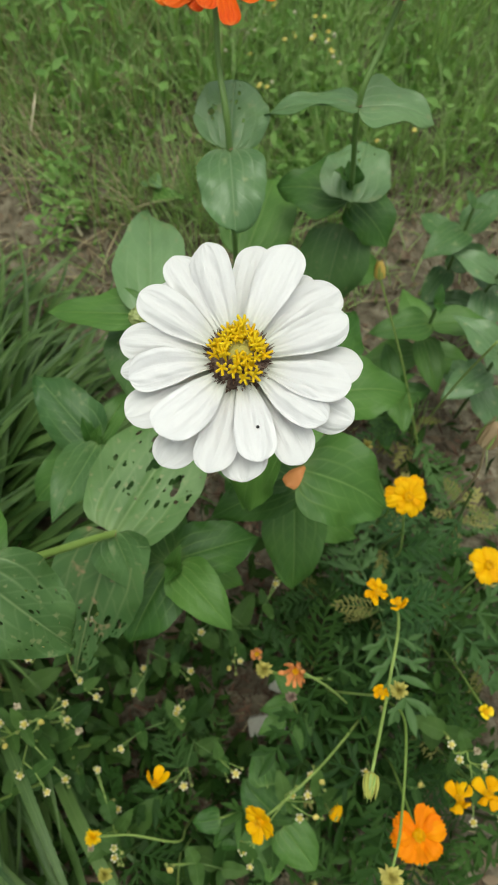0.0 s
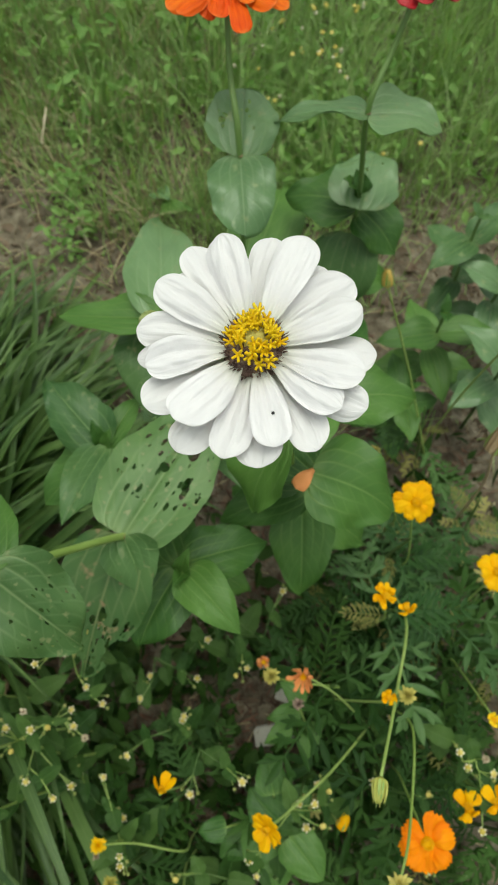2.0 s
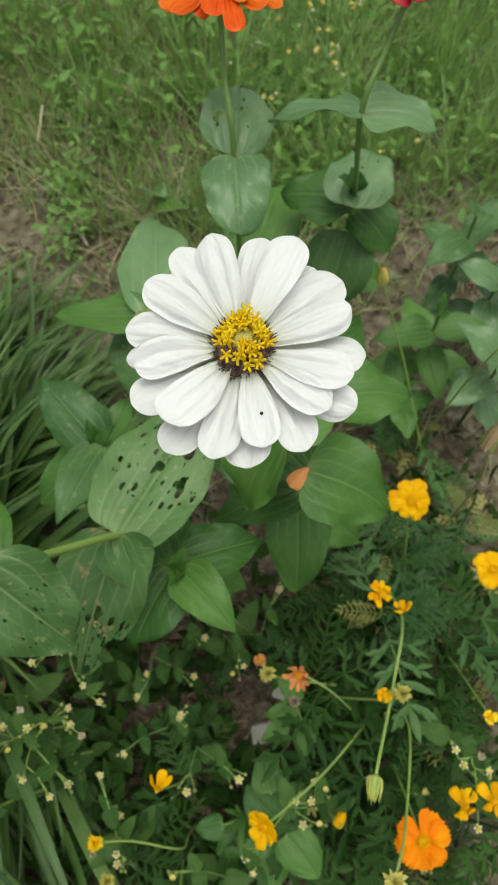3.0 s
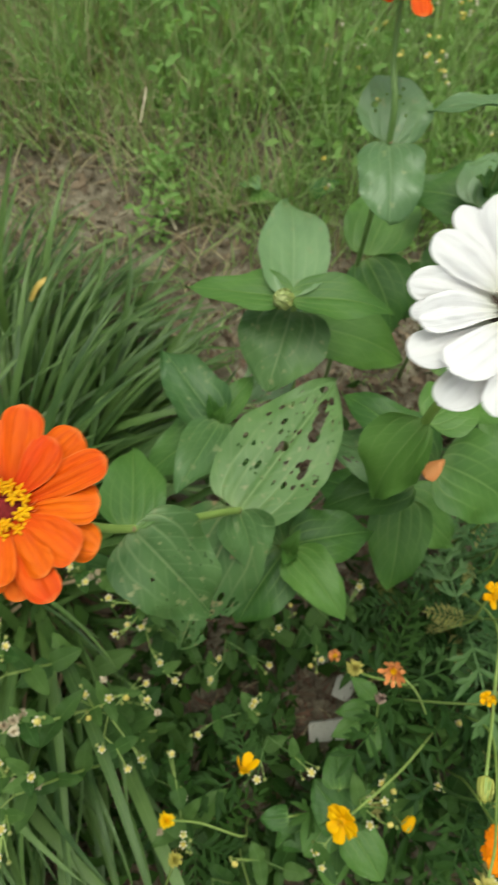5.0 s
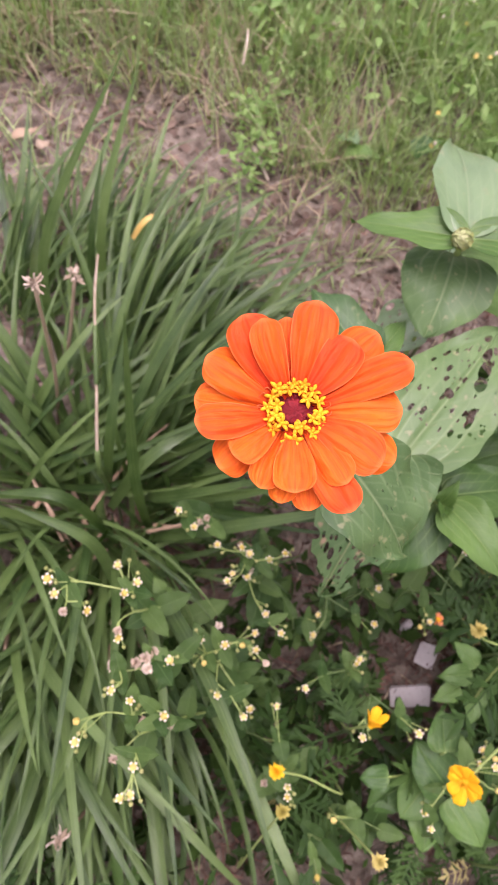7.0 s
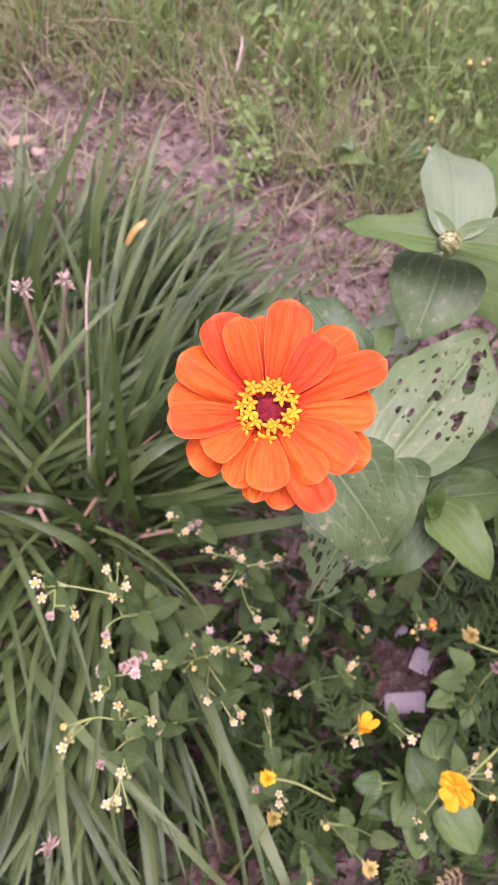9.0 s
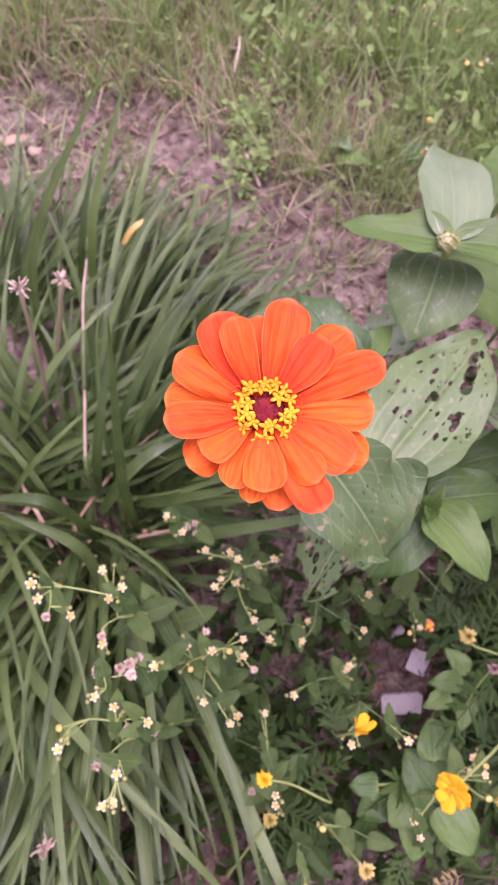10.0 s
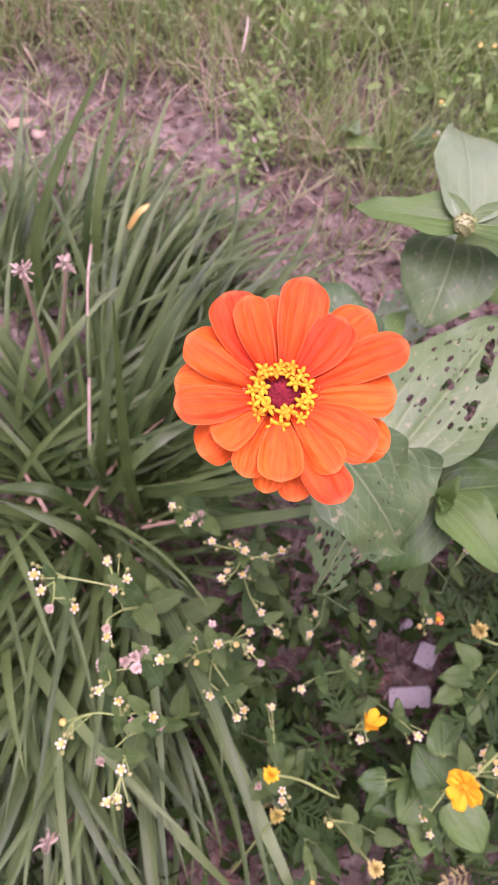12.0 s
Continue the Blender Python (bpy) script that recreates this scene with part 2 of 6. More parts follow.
M_WHITE = plant("white_petal", (0.86, 0.84, 0.86), (0.92, 0.90, 0.93), 0.28, 0.38, 0, (0.86, 0.86, 0.84), streak=0.15, through_tint=(1, 1, 0.94), foot=(0.72, 0.76, 0.50), relief=2.2)
M_ORANGE = plant("orange_petal", (0.78, 0.066, 0.004), (0.95, 0.235, 0.006), 0.22, 0.55, 0, (0.55, 0.024, 0.003), streak=0.5, fine=220.0, through_tint=(1, 0.7, 0.35), shine=0.2, foot=(0.62, 0.034, 0.004), rim=(0.95, 0.36, 0.10), relief=2.5)
M_RED = plant("red_petal", (0.40, 0.006, 0.012), (0.58, 0.012, 0.025), 0.2, 0.5, 0, (0.35, 0.01, 0.02), streak=0.4, through_tint=(1, 0.8, 0.6))
M_YELLOW = plant("yellow_floret", (0.90, 0.57, 0.008), (0.975, 0.77, 0.030), 0.2, 0.5, fine=900.0, through_tint=(1, 0.95, 0.5), shine=0.3)
M_AMBER = plant("amber_floret", (0.80, 0.36, 0.004), (0.94, 0.58, 0.010), 0.1, 0.5, fine=900.0, through_tint=(1, 0.95, 0.5), shine=0.25)
M_GOLD = plant("golden_petal", (0.88, 0.44, 0.003), (0.97, 0.64, 0.008), 0.25, 0.6, 0, (0.85, 0.36, 0.003), streak=0.5, fine=260.0, through_tint=(1, 0.9, 0.3), shine=0.15)
M_COSMOS = plant("orange_cosmos_petal", (0.92, 0.24, 0.003), (0.98, 0.41, 0.006), 0.25, 0.6, 0, (0.86, 0.17, 0.003), streak=0.6, fine=260.0, through_tint=(1, 0.9, 0.3), shine=0.15)
M_MAROON = plant("maroon_disc", (0.07, 0.003, 0.004), (0.30, 0.014, 0.015), 0.0, 0.85, fine=2600.0)
M_CHAFF = plant("brown_chaff", (0.06, 0.022, 0.016), (0.60, 0.44, 0.34), 0.0, 0.85, fine=4200.0)
M_GREENDISC = plant("green_disc", (0.36, 0.32, 0.05), (0.60, 0.52, 0.15), 0.0, 0.7, fine=2200.0)
M_BUD = plant("pale_bud", (0.28, 0.35, 0.11), (0.50, 0.53, 0.24), 0.0, 0.5, fine=400.0)
M_YBUD = plant("yellow_green_bud", (0.40, 0.41, 0.08), (0.62, 0.61, 0.18), 0.0, 0.5, fine=400.0)
M_BLADE = plant("strap_leaf", (0.020, 0.063, 0.010), (0.150, 0.252, 0.066), 0.26, 0.38, 1, (0.19, 0.28, 0.09), streak=0.35, shine=0.45)
M_GRASS = plant("lawn_grass", (0.185, 0.305, 0.095), (0.45, 0.57, 0.265), 0.4, 0.6, 0, island=True, shine=0.25)
M_GRASSDRY = plant("dry_grass", (0.30, 0.24, 0.14), (0.53, 0.45, 0.30), 0.2, 0.8, 0, island=True, shine=0.15)
M_WEED = plant("weed_leaf", (0.13, 0.26, 0.06), (0.30, 0.46, 0.14), 0.35, 0.6, 1, (0.28, 0.42, 0.15), island=True, shine=0.25)
M_COSLEAF = plant("cosmos_leaf", (0.017, 0.053, 0.008), (0.070, 0.146, 0.029), 0.2, 0.55, 0, shine=0.2)
M_COSPALE = plant("bluish_cosmos_leaf", (0.038, 0.102, 0.026), (0.132, 0.238, 0.074), 0.28, 0.5, 0, shine=0.3)
M_COSDRY = plant("yellowing_leaf", (0.18, 0.19, 0.05), (0.48, 0.42, 0.17), 0.25, 0.6, 0, shine=0.2)
M_GALLEAF = plant("small_weed_leaf", (0.027, 0.074, 0.012), (0.105, 0.190, 0.042), 0.2, 0.55, 1, (0.15, 0.25, 0.08), shine=0.2, spots=(0.18, 0.20, 0.07))
# Seedling green taken near black to carry the shade between the plants.
M_LOW_SHADED = plant("seedling_leaf", (0.013, 0.038, 0.005), (0.045, 0.095, 0.016), 0.2, 0.6, 1, (0.08, 0.13, 0.03), island=True, shine=0.15)
M_LITTER = plant("leaf_litter", (0.09, 0.060, 0.038), (0.33, 0.245, 0.165), 0.1, 0.85, 0, island=True)
M_RUST = plant("rusty_bits", (0.06, 0.033, 0.022), (0.27, 0.155, 0.105), 0.0, 0.9, 0, island=True, shine=0.2)
M_PUFF = plant("pink_puff", (0.48, 0.38, 0.25), (0.70, 0.62, 0.45), 0.0, 0.85, fine=900.0)
M_RAY = plant("small_cream_ray", (0.56, 0.51, 0.34), (0.72, 0.68, 0.50), 0.2, 0.5, through_tint=(1, 1, 0.9))
M_BUTTON = plant("cream_button", (0.48, 0.38, 0.06), (0.72, 0.60, 0.18), 0.0, 0.75, fine=2600.0)
M_STONE = plant("pale_stone", (0.55, 0.54, 0.47), (0.74, 0.72, 0.65), 0.0, 0.9, fine=320.0, shine=0.15, spots=(0.42, 0.39, 0.31))
M_NODE = plant("pinkish_node", (0.26, 0.17, 0.09), (0.40, 0.29, 0.17), 0.0, 0.6, fine=800.0)
M_SPECK = plant("black_speck", (0.008, 0.008, 0.008), (0.02, 0.018, 0.018), 0.0, 0.6)
M_GREENBUD = plant("green_weed_bud", (0.24, 0.29, 0.07), (0.46, 0.46, 0.16), 0.0, 0.6, fine=900.0)
M_OCHRE = plant("ochre_bud", (0.46, 0.29, 0.05), (0.66, 0.48, 0.12), 0.0, 0.5, fine=400.0)
M_SALMON = plant("salmon_petal", (0.72, 0.25, 0.07), (0.86, 0.40, 0.15), 0.2, 0.6, fine=300.0)


def soil_material():
    mt = bpy.data.materials.new("soil")
    mt.use_nodes = True
    nt = mt.node_tree
    p = nt.nodes["Principled BSDF"]
    p.inputs["Roughness"].default_value = 0.95
    tc = nt.nodes.new("ShaderNodeTexCoord")
    big = node(nt, "ShaderNodeTexNoise", Scale=7.0, Detail=5.0)
    mid = node(nt, "ShaderNodeTexNoise", Scale=60.0, Detail=6.0)
    fine = node(nt, "ShaderNodeTexVoronoi", Scale=210.0)
    for q in (big, mid, fine):
        nt.links.new(tc.outputs["Object"], q.inputs["Vector"])
    a = ramp_of(nt, [(0.3, (0.075, 0.056, 0.036)), (0.55, (0.215, 0.18, 0.128)), (0.75, (0.40, 0.35, 0.262))])
    nt.links.new(mid.outputs["Fac"], a.inputs[0])
    b = mixed(nt, maths(nt, "MULTIPLY", big.outputs["Fac"], 0.5), a.outputs[0], (0.10, 0.085, 0.05))
    away = node(nt, "ShaderNodeVectorMath")
    away.operation = "DISTANCE"
    away.inputs[1].default_value = (-0.15, 0.1, 0.0)
    nt.links.new(tc.outputs["Object"], away.inputs[0])
    turf = ramp_of(nt, [(0.3, (0.045, 0.07, 0.02)), (0.55, (0.095, 0.125, 0.04)), (0.75, (0.17, 0.17, 0.075))])
    nt.links.new(mid.outputs["Fac"], turf.inputs[0])
    k = maths(nt, "ADD", maths(nt, "MULTIPLY", maths(nt, "SUBTRACT", away.outputs["Value"], 1.25), 1.6), maths(nt, "SUBTRACT", big.outputs["Fac"], 0.5), True)
    b = mixed(nt, maths(nt, "MULTIPLY", k, 0.9), b, turf.outputs[0])
    nt.links.new(b, p.inputs["Base Color"])
    bump = node(nt, "ShaderNodeBump", Strength=0.8, Distance=0.006)
    nt.links.new(maths(nt, "ADD", mid.outputs["Fac"], maths(nt, "MULTIPLY", fine.outputs["Distance"], 0.5)), bump.inputs["Height"])
    nt.links.new(bump.outputs[0], p.inputs["Normal"])
    return mt


# ---------------------------------------------------------------- ground
def lay(x, y):
    """Height of the soil."""
    return 0.012 * noise.noise(V(x * 4, y * 4, 0.3)) + 0.006 * noise.noise(V(x * 17, y * 17, 1.3)) - 0.008


def ground():
    xs = np.concatenate([[-60, -20, -8], np.linspace(-4, -1.4, 30), np.linspace(-1.3, 1.0, 93), np.linspace(1.1, 4, 30), [8, 20, 60]])
    ys = np.concatenate([[-60, -20, -8], np.linspace(-4, -0.8, 34), np.linspace(-0.7, 1.7, 97), np.linspace(1.8, 4.5, 30), [8, 20, 60]])
    verts = [(x, y, lay(x, y) if abs(x) < 5 and abs(y) < 5 else -0.008) for x in xs for y in ys]
    n = len(ys)
    faces = [(i * n + j, (i + 1) * n + j, (i + 1) * n + j + 1, i * n + j + 1) for i in range(len(xs) - 1) for j in range(n - 1)]
    ob = part("ground", mesh_of("ground", verts, faces), soil_material(), None)
    tagged(ob, "reddish brown crumbly garden soil under the plants", "ground", kind="structure")


ground()


# ---------------------------------------------------------------- leaves, petals and flowers as kinds
def ovate(s):
    return np.clip((1 - s) ** 0.95 * (s + 0.010) ** 0.40 / 0.4405, 0, 1.05)


def broad(s):
    return np.clip((1 - s) ** 0.74 * (s + 0.014) ** 0.30 / 0.5365, 0, 1.05)


def blunt(s):
    return np.clip((1 - s) ** 0.48 * (s + 0.014) ** 0.34 / 0.6158, 0, 1.05)


def lance(s):
    return np.clip((1 - s) ** 0.8 * (s + 0.03) ** 0.45 / 0.52, 0, 1.05)


def spoon(s):
    body = 0.25 + 0.75 * np.sin(np.clip(s / 0.72, 0, 1) * math.pi / 2) ** 1.35
    return body * np.sqrt(np.clip(1 - (np.clip(s - 0.79, 0, 1) / 0.2102) ** 2.2, 0, 1))


def strap(s):
    return (0.75 + 0.25 * np.clip(s / 0.2, 0, 1)) * np.clip((1 - s) / 0.45, 0.0, 1) ** 0.75


def big_leaf(base, tip, width, parent, material=None, arch=0.10, fold=0.16, roll=0.0, holes=(), shape=ovate, seed=0, ruffle=0.13, label="", up=(0, 0, 1)):
    """A zinnia leaf: clasping foot, sunk veins, slightly wavy edge."""
    material = material or M_LEAF
    r = random.Random(seed * 77 + 5)
    length = (Vector(tip) - Vector(base)).length
    ph, fr = r.uniform(0, 6), r.uniform(9, 13)
    hw = width / 2
    tw = r.uniform(-0.12, 0.12)
    w1, w2 = r.uniform(0, 6), r.uniform(0, 6)

    def edge(s):
        return shape(s) * (1 + 0.035 * np.sin(8 * s + w1) + 0.014 * np.sin(27 * s + w2))

    def height(S, C):
        A = np.abs(C)
        z = arch * length * 4 * S * (1 - S) * (0.8 + 0.4 * S)
        z = z + fold * hw * shape(S) * (A ** 1.2) * (1.1 - 0.9 * S)
        z = z + ruffle * hw * A ** 2 * np.sin(fr * S + ph + 1.5 * np.sign(C)) + tw * hw * C * S
        groove = np.exp(-(C / 0.07) ** 2) + 0.5 * (np.exp(-((A - 0.34) / 0.08) ** 2) + 0.8 * np.exp(-((A - 0.64) / 0.08) ** 2)) * np.clip(1.0 - 2.3 * S, 0, 1)
        puff = 0.5 * np.sin(11 * S + 2 * np.sin(4 * C + ph)) * np.sin(7 * C + ph)
        return z + 0.0013 * (1.5 * puff * A - groove) * np.sqrt(np.clip(shape(S), 0, 1)) * (hw / 0.03)

    big = bool(holes)
    me = sheet("leaf", edge, length, width, 96 if big else 40, 60 if big else 28, height, 0.0004, holes, r.uniform(-0.03, 0.03))
    return part("leaf", me, material, parent, label, along(base, tip, up, roll))


def chewed(n, seed, s0, s1, v0, v1, small=0.012, large=0.04, crowd=()):
    """Insect holes over a stretch of a leaf."""
    r = random.Random(seed)
    out = list(crowd)
    tries = 0
    while len(out) < n + len(crowd) and tries < 900:
        tries += 1
        s, v = r.uniform(s0, s1), r.uniform(v0, v1)
        k = small + (large - small) * r.random() ** 2.2
        rs, rv = k * r.uniform(0.8, 1.6), k * r.uniform(1.4, 2.4)
        if all(math.hypot((s - q[0]) / (rs + q[2] + 0.008), (v - q[1]) / (rv + q[3] + 0.02)) > 1.0 for q in out) or r.random() < 0.25:
            out.append((s, v, rs, rv))
    return out


def petal_mesh(length, width, layer, seed, bias=0.0):
    r = random.Random(seed)
    lift = {1: 0.13, 0: 0.09, -1: 0.05}[layer] + r.uniform(-0.02, 0.02) + bias
    drop = r.uniform(0.08, 0.18) + (0.05 if layer == 1 else 0)
    cup = r.uniform(-0.12, 0.34)
    ph, ph2 = r.uniform(0, 6), r.uniform(0, 6)
    tw = r.uniform(-0.35, 0.35)
    dent = r.uniform(0.0, 0.015)
    folds = r.choice((2.2, 3.1, 3.6))

    def height(S, C):
        A = np.abs(C)
        hw = width / 2 * spoon(S)
        z = length * (lift * 2.2 * S - drop * S ** 2.4)
        z = z - cup * hw * A ** 2 + tw * hw * C * S
        z = z + 0.0007 * np.cos(C * math.pi * folds / 1.6 + ph) * np.sin(math.pi * np.clip(S, 0, 1)) ** 0.7
        z = z + 0.00022 * np.cos(C * 17 + ph2) * (1 - S) ** 0.5 + 0.00012 * np.cos(C * 31 + ph) * (1 - S) ** 0.3
        z = z + 0.0009 * np.sin(7 * S + ph + 2 * C) * A ** 2 * (1 - S ** 6)
        return z + 0.0002 * np.sin(23 * S + 3 * np.sin(5 * C + ph2)) * (1 - S ** 6)

    return sheet("petal", spoon, length, width, 30, 26, height, 0.00035, (), r.uniform(-0.05, 0.05), 2.0, dent)


def floret_mesh(seed=0, thick=0.00062, curl=1.0, reach=1.0, blunt_tip=False):
    """A small star on a short tube, its five rounded lobes curled back."""
    r = random.Random(seed)
    pieces = []

    def finger(line, radii, flat):
        vs, n = [], 5
        for c, q in zip(line, radii):
            side = V(-c[1], c[0], 0).normalized() if math.hypot(c[0], c[1]) > 1e-5 else V(1, 0, 0)
            up = V(0, 0, 1) if math.hypot(c[0], c[1]) > 1e-5 else V(0, 1, 0)
            vs += [Vector(c) + side * (q * math.cos(2 * math.pi * k / n)) + up * (flat * q * math.sin(2 * math.pi * k / n)) for k in range(n)]
        fs = [(n * i + k, n * i + (k + 1) % n, n * (i + 1) + (k + 1) % n, n * (i + 1) + k) for i in range(len(line) - 1) for k in range(n)]
        fs.append(tuple(n * (len(line) - 1) + k for k in range(n)))
        pieces.append((vs, fs, [(0.5, 0.5)] * len(vs)))

    finger([(0, 0, 0), (0, 0, 0.0018), (0, 0, 0.0038)], (0.0005, 0.0006, 0.0010), 1.0)
    for k in range(5):
        w = 2 * math.pi * (k + 0.25 * r.random()) / 5
        c, s, g = math.cos(w), math.sin(w), reach * r.uniform(0.8, 1.2)
        line = [(q * g * c, q * g * s, z) for q, z in ((0.0005, 0.0034), (0.0012, 0.0043), (0.0021, 0.0046), (0.0028, 0.0046 - 0.0007 * curl + (0.0009 if reach < 1 else 0)), (0.0031, 0.0046 - 0.0014 * curl))]
        finger(line, [thick * q for q in ((0.8, 0.9, 0.95, 0.9, 0.4) if blunt_tip else (0.8, 1.05, 0.95, 0.55, 0.08))], 0.8 if blunt_tip else 0.45)
    return joined("floret", pieces)


FLORETS = [floret_mesh(i, 0.00088, 0.35, 1.05) for i in range(4)]
CURLED = [floret_mesh(i + 10, 0.00058, 0.5, 0.78, True) for i in range(4)]
for f in FLORETS:
    f.materials.append(M_AMBER)
for f in CURLED:
    f.materials.append(M_YELLOW)


def zinnia_head(parent, at, tilt, petals, material, disc, seed, petal_label="", grow=1.0, bias=0.0):
    """A zinnia flower: calyx, dome, rays in layers, ring of florets. petals: (azimuth, reach, width in mm, layer)."""
    m = Matrix.Translation(at) @ pose(0, 0, 0, *tilt)
    white = disc == "chaff"
    head = part("flower_head", dome("flower_head", 0.0100 if white else 0.0086, 0.0128 if white else 0.0062, 16, 56, 0.15, seed, 0.6),
                M_CHAFF if white else M_MAROON, parent, "brown chaffy disc" if white else "dark maroon disc", m)
    part("calyx", dome("calyx", 0.0095, 0.011, 6, 14), M_STEM_DARK, head, "", m @ Matrix.Translation((0, 0, -0.0015)) @ pose(0, 0, 0, 180))
    for i, (az, reach, w, layer) in enumerate(petals):
        start = 0.0055
        me = petal_mesh(reach / 1000 * grow - start, w / 1000 * 1.0 * grow, layer, seed * 100 + i, bias)
        q = m @ pose(0, 0, 0, 0, 0, az - 90) @ Matrix.Translation((0, start, 0.002 + 0.0022 * layer + 0.0004 * (i % 3)))
        part("petal", me, material, head, petal_label, q)
    r = random.Random(seed + 3)
    if white:
        scales = []
        for k in range(230):
            w, up = r.uniform(0, 2 * math.pi), r.random()
            rad = 0.0106 - 0.0032 * up
            o = V(rad * math.cos(w), rad * math.sin(w), 0.0035 + 0.0065 * up)
            out, t = V(math.cos(w), math.sin(w), 0.9), V(-math.sin(w), math.cos(w), 0)
            l = r.uniform(0.0014, 0.0026)
            scales.append(([o - t * 0.0005, o + t * 0.0005, o + out * l], [(0, 1, 2)], [(0.3, 0), (0.7, 0), (0.5, 1)]))
        part("chaff_scales", joined("chaff_scales", scales, False), M_CHAFF, head, "brown chaffy scales", m)
        part("disc_centre", dome("disc_centre", 0.0044, 0.0026, 6, 24, 0.3, 9), M_GREENDISC, head, "greenish yellow middle", m @ Matrix.Translation((0, 0, 0.0120)))
        rings = ((7, 0.0034, 0.0118, 6), (13, 0.0050, 0.0114, 12), (16, 0.0064, 0.0104, 20))
    else:
        part("disc_centre", dome("disc_centre", 0.0056, 0.0030, 10, 40, 0.35, 9), M_MAROON, head, "", m @ Matrix.Translation((0, 0, 0.0046)))
        rings = ((9, 0.0070, 0.0046, 4), (14, 0.0098, 0.0036, 14))
    for n, rad, z, lean in rings:
        for k in range(n):
            w = 360 * (k + r.uniform(-0.25, 0.25)) / n
            q = m @ pose(0, 0, 0, 0, 0, w) @ pose(rad * r.uniform(0.92, 1.08), 0, z + r.uniform(-0.0006, 0.0006), 0, lean + r.uniform(-12, 12), r.uniform(0, 72))
            if white:
                g = r.uniform(0.78, 1.0)
                q = q @ pose(0, 0, 0, r.uniform(-22, 22), r.uniform(-22, 22)) @ Matrix.Diagonal((g, g, r.uniform(0.9, 1.25), 1))
            else:
                g = r.uniform(0.85, 1.08)
                q = q @ pose(0, 0, 0, r.uniform(-15, 15), r.uniform(-15, 15)) @ Matrix.Diagonal((g, g, 1.0, 1))
            part("floret", CURLED[k % 4] if white else FLORETS[k % 4], M_YELLOW if white else M_AMBER, head, "", q)
    if not white:
        for k in range(9):
            w = radians(r.choice((-75, -60, -15, 10, 150, 175, 190)) + r.uniform(-12, 12))
            a = V(0.0095 * math.cos(w), 0.0095 * math.sin(w), 0.003)
            b = V(0.0135 * math.cos(w), 0.0135 * math.sin(w), 0.0065)
            c = V(0.0145 * math.cos(w + 0.15), 0.0145 * math.sin(w + 0.15), 0.005)
            part("filament", tube("filament", (a, b, c), 0.00035, 0.0002, 5, 3), M_ORANGE, head, "", m)
    return head


# ---------------------------------------------------------------- zinnias
def stem(parent, pts, r0=0.0028, r1=0.0022, material=None):
    return part("stem", tube("stem", pts, r0, r1, 9, 7, 0.02), material or M_STEM, parent)


def joint(parent, at):
    """The swollen pinkish node where a leaf pair clasps the stem."""
    part("node", dome("node", 0.0019, 0.0018, 5, 12, 0.3, 3), M_NODE, parent, "pinkish stem node", Matrix.Translation(V(*at) + V(0.0005, -0.0005, 0.0016)))


WHITE = [(81, 42.3, 13.3, -1), (66, 42.0, 15.6, 1), (51, 38.3, 11.4, -1), (37, 41.7, 14.5, 0), (21, 37.4, 14.5, 1), (0, 40.7, 14.9, -1),
         (-16, 36.8, 14.5, 1), (-28, 41.6, 13.3, -1), (-37, 34.8, 12.6, 1), (-58, 39.3, 14.9, -1), (-79, 35.5, 13.3, 1), (-87, 39.9, 16.0, -1),
         (-104, 38.6, 13.7, 0), (-126, 41.8, 15.3, -1), (-133, 35.8, 16.8, 1), (-153, 40.3, 16.0, -1), (-168, 35.4, 13.0, 1), (172, 38.7, 12.6, 0),
         (148, 37.5, 14.1, 1), (132, 39.1, 8.8, -1), (122, 41.6, 14.5, 0), (107, 39.9, 13.7, 1), (-172, 37.7, 7.6, 0)]
ORANGE = [(87, 44.5, 18.4, 0), (103, 38.5, 11.2, -1), (119, 36.6, 13.5, 1), (127, 42.2, 20.0, 0), (158, 39.5, 17.9, 0), (-179, 38.8, 15.5, -1),
          (-162, 37.9, 14.7, 1), (-134, 35.8, 17.5, -1), (-133, 29.1, 15.1, 1), (-104, 32.3, 12.6, 0), (-89, 35.4, 11.4, -1), (-81, 31.8, 15.9, 1),
          (-71, 38.1, 13.5, -1), (-46, 34.2, 12.6, 1), (-51, 43.9, 15.5, 0), (-57, 32.2, 10.2, -1), (-24, 38.3, 17.9, 1), (-16, 43.0, 17.1, -1),
          (10, 41.0, 18.8, 0), (31, 48.0, 15.5, 0), (53, 44.9, 18.8, -1), (61, 36.0, 16.7, 1)]


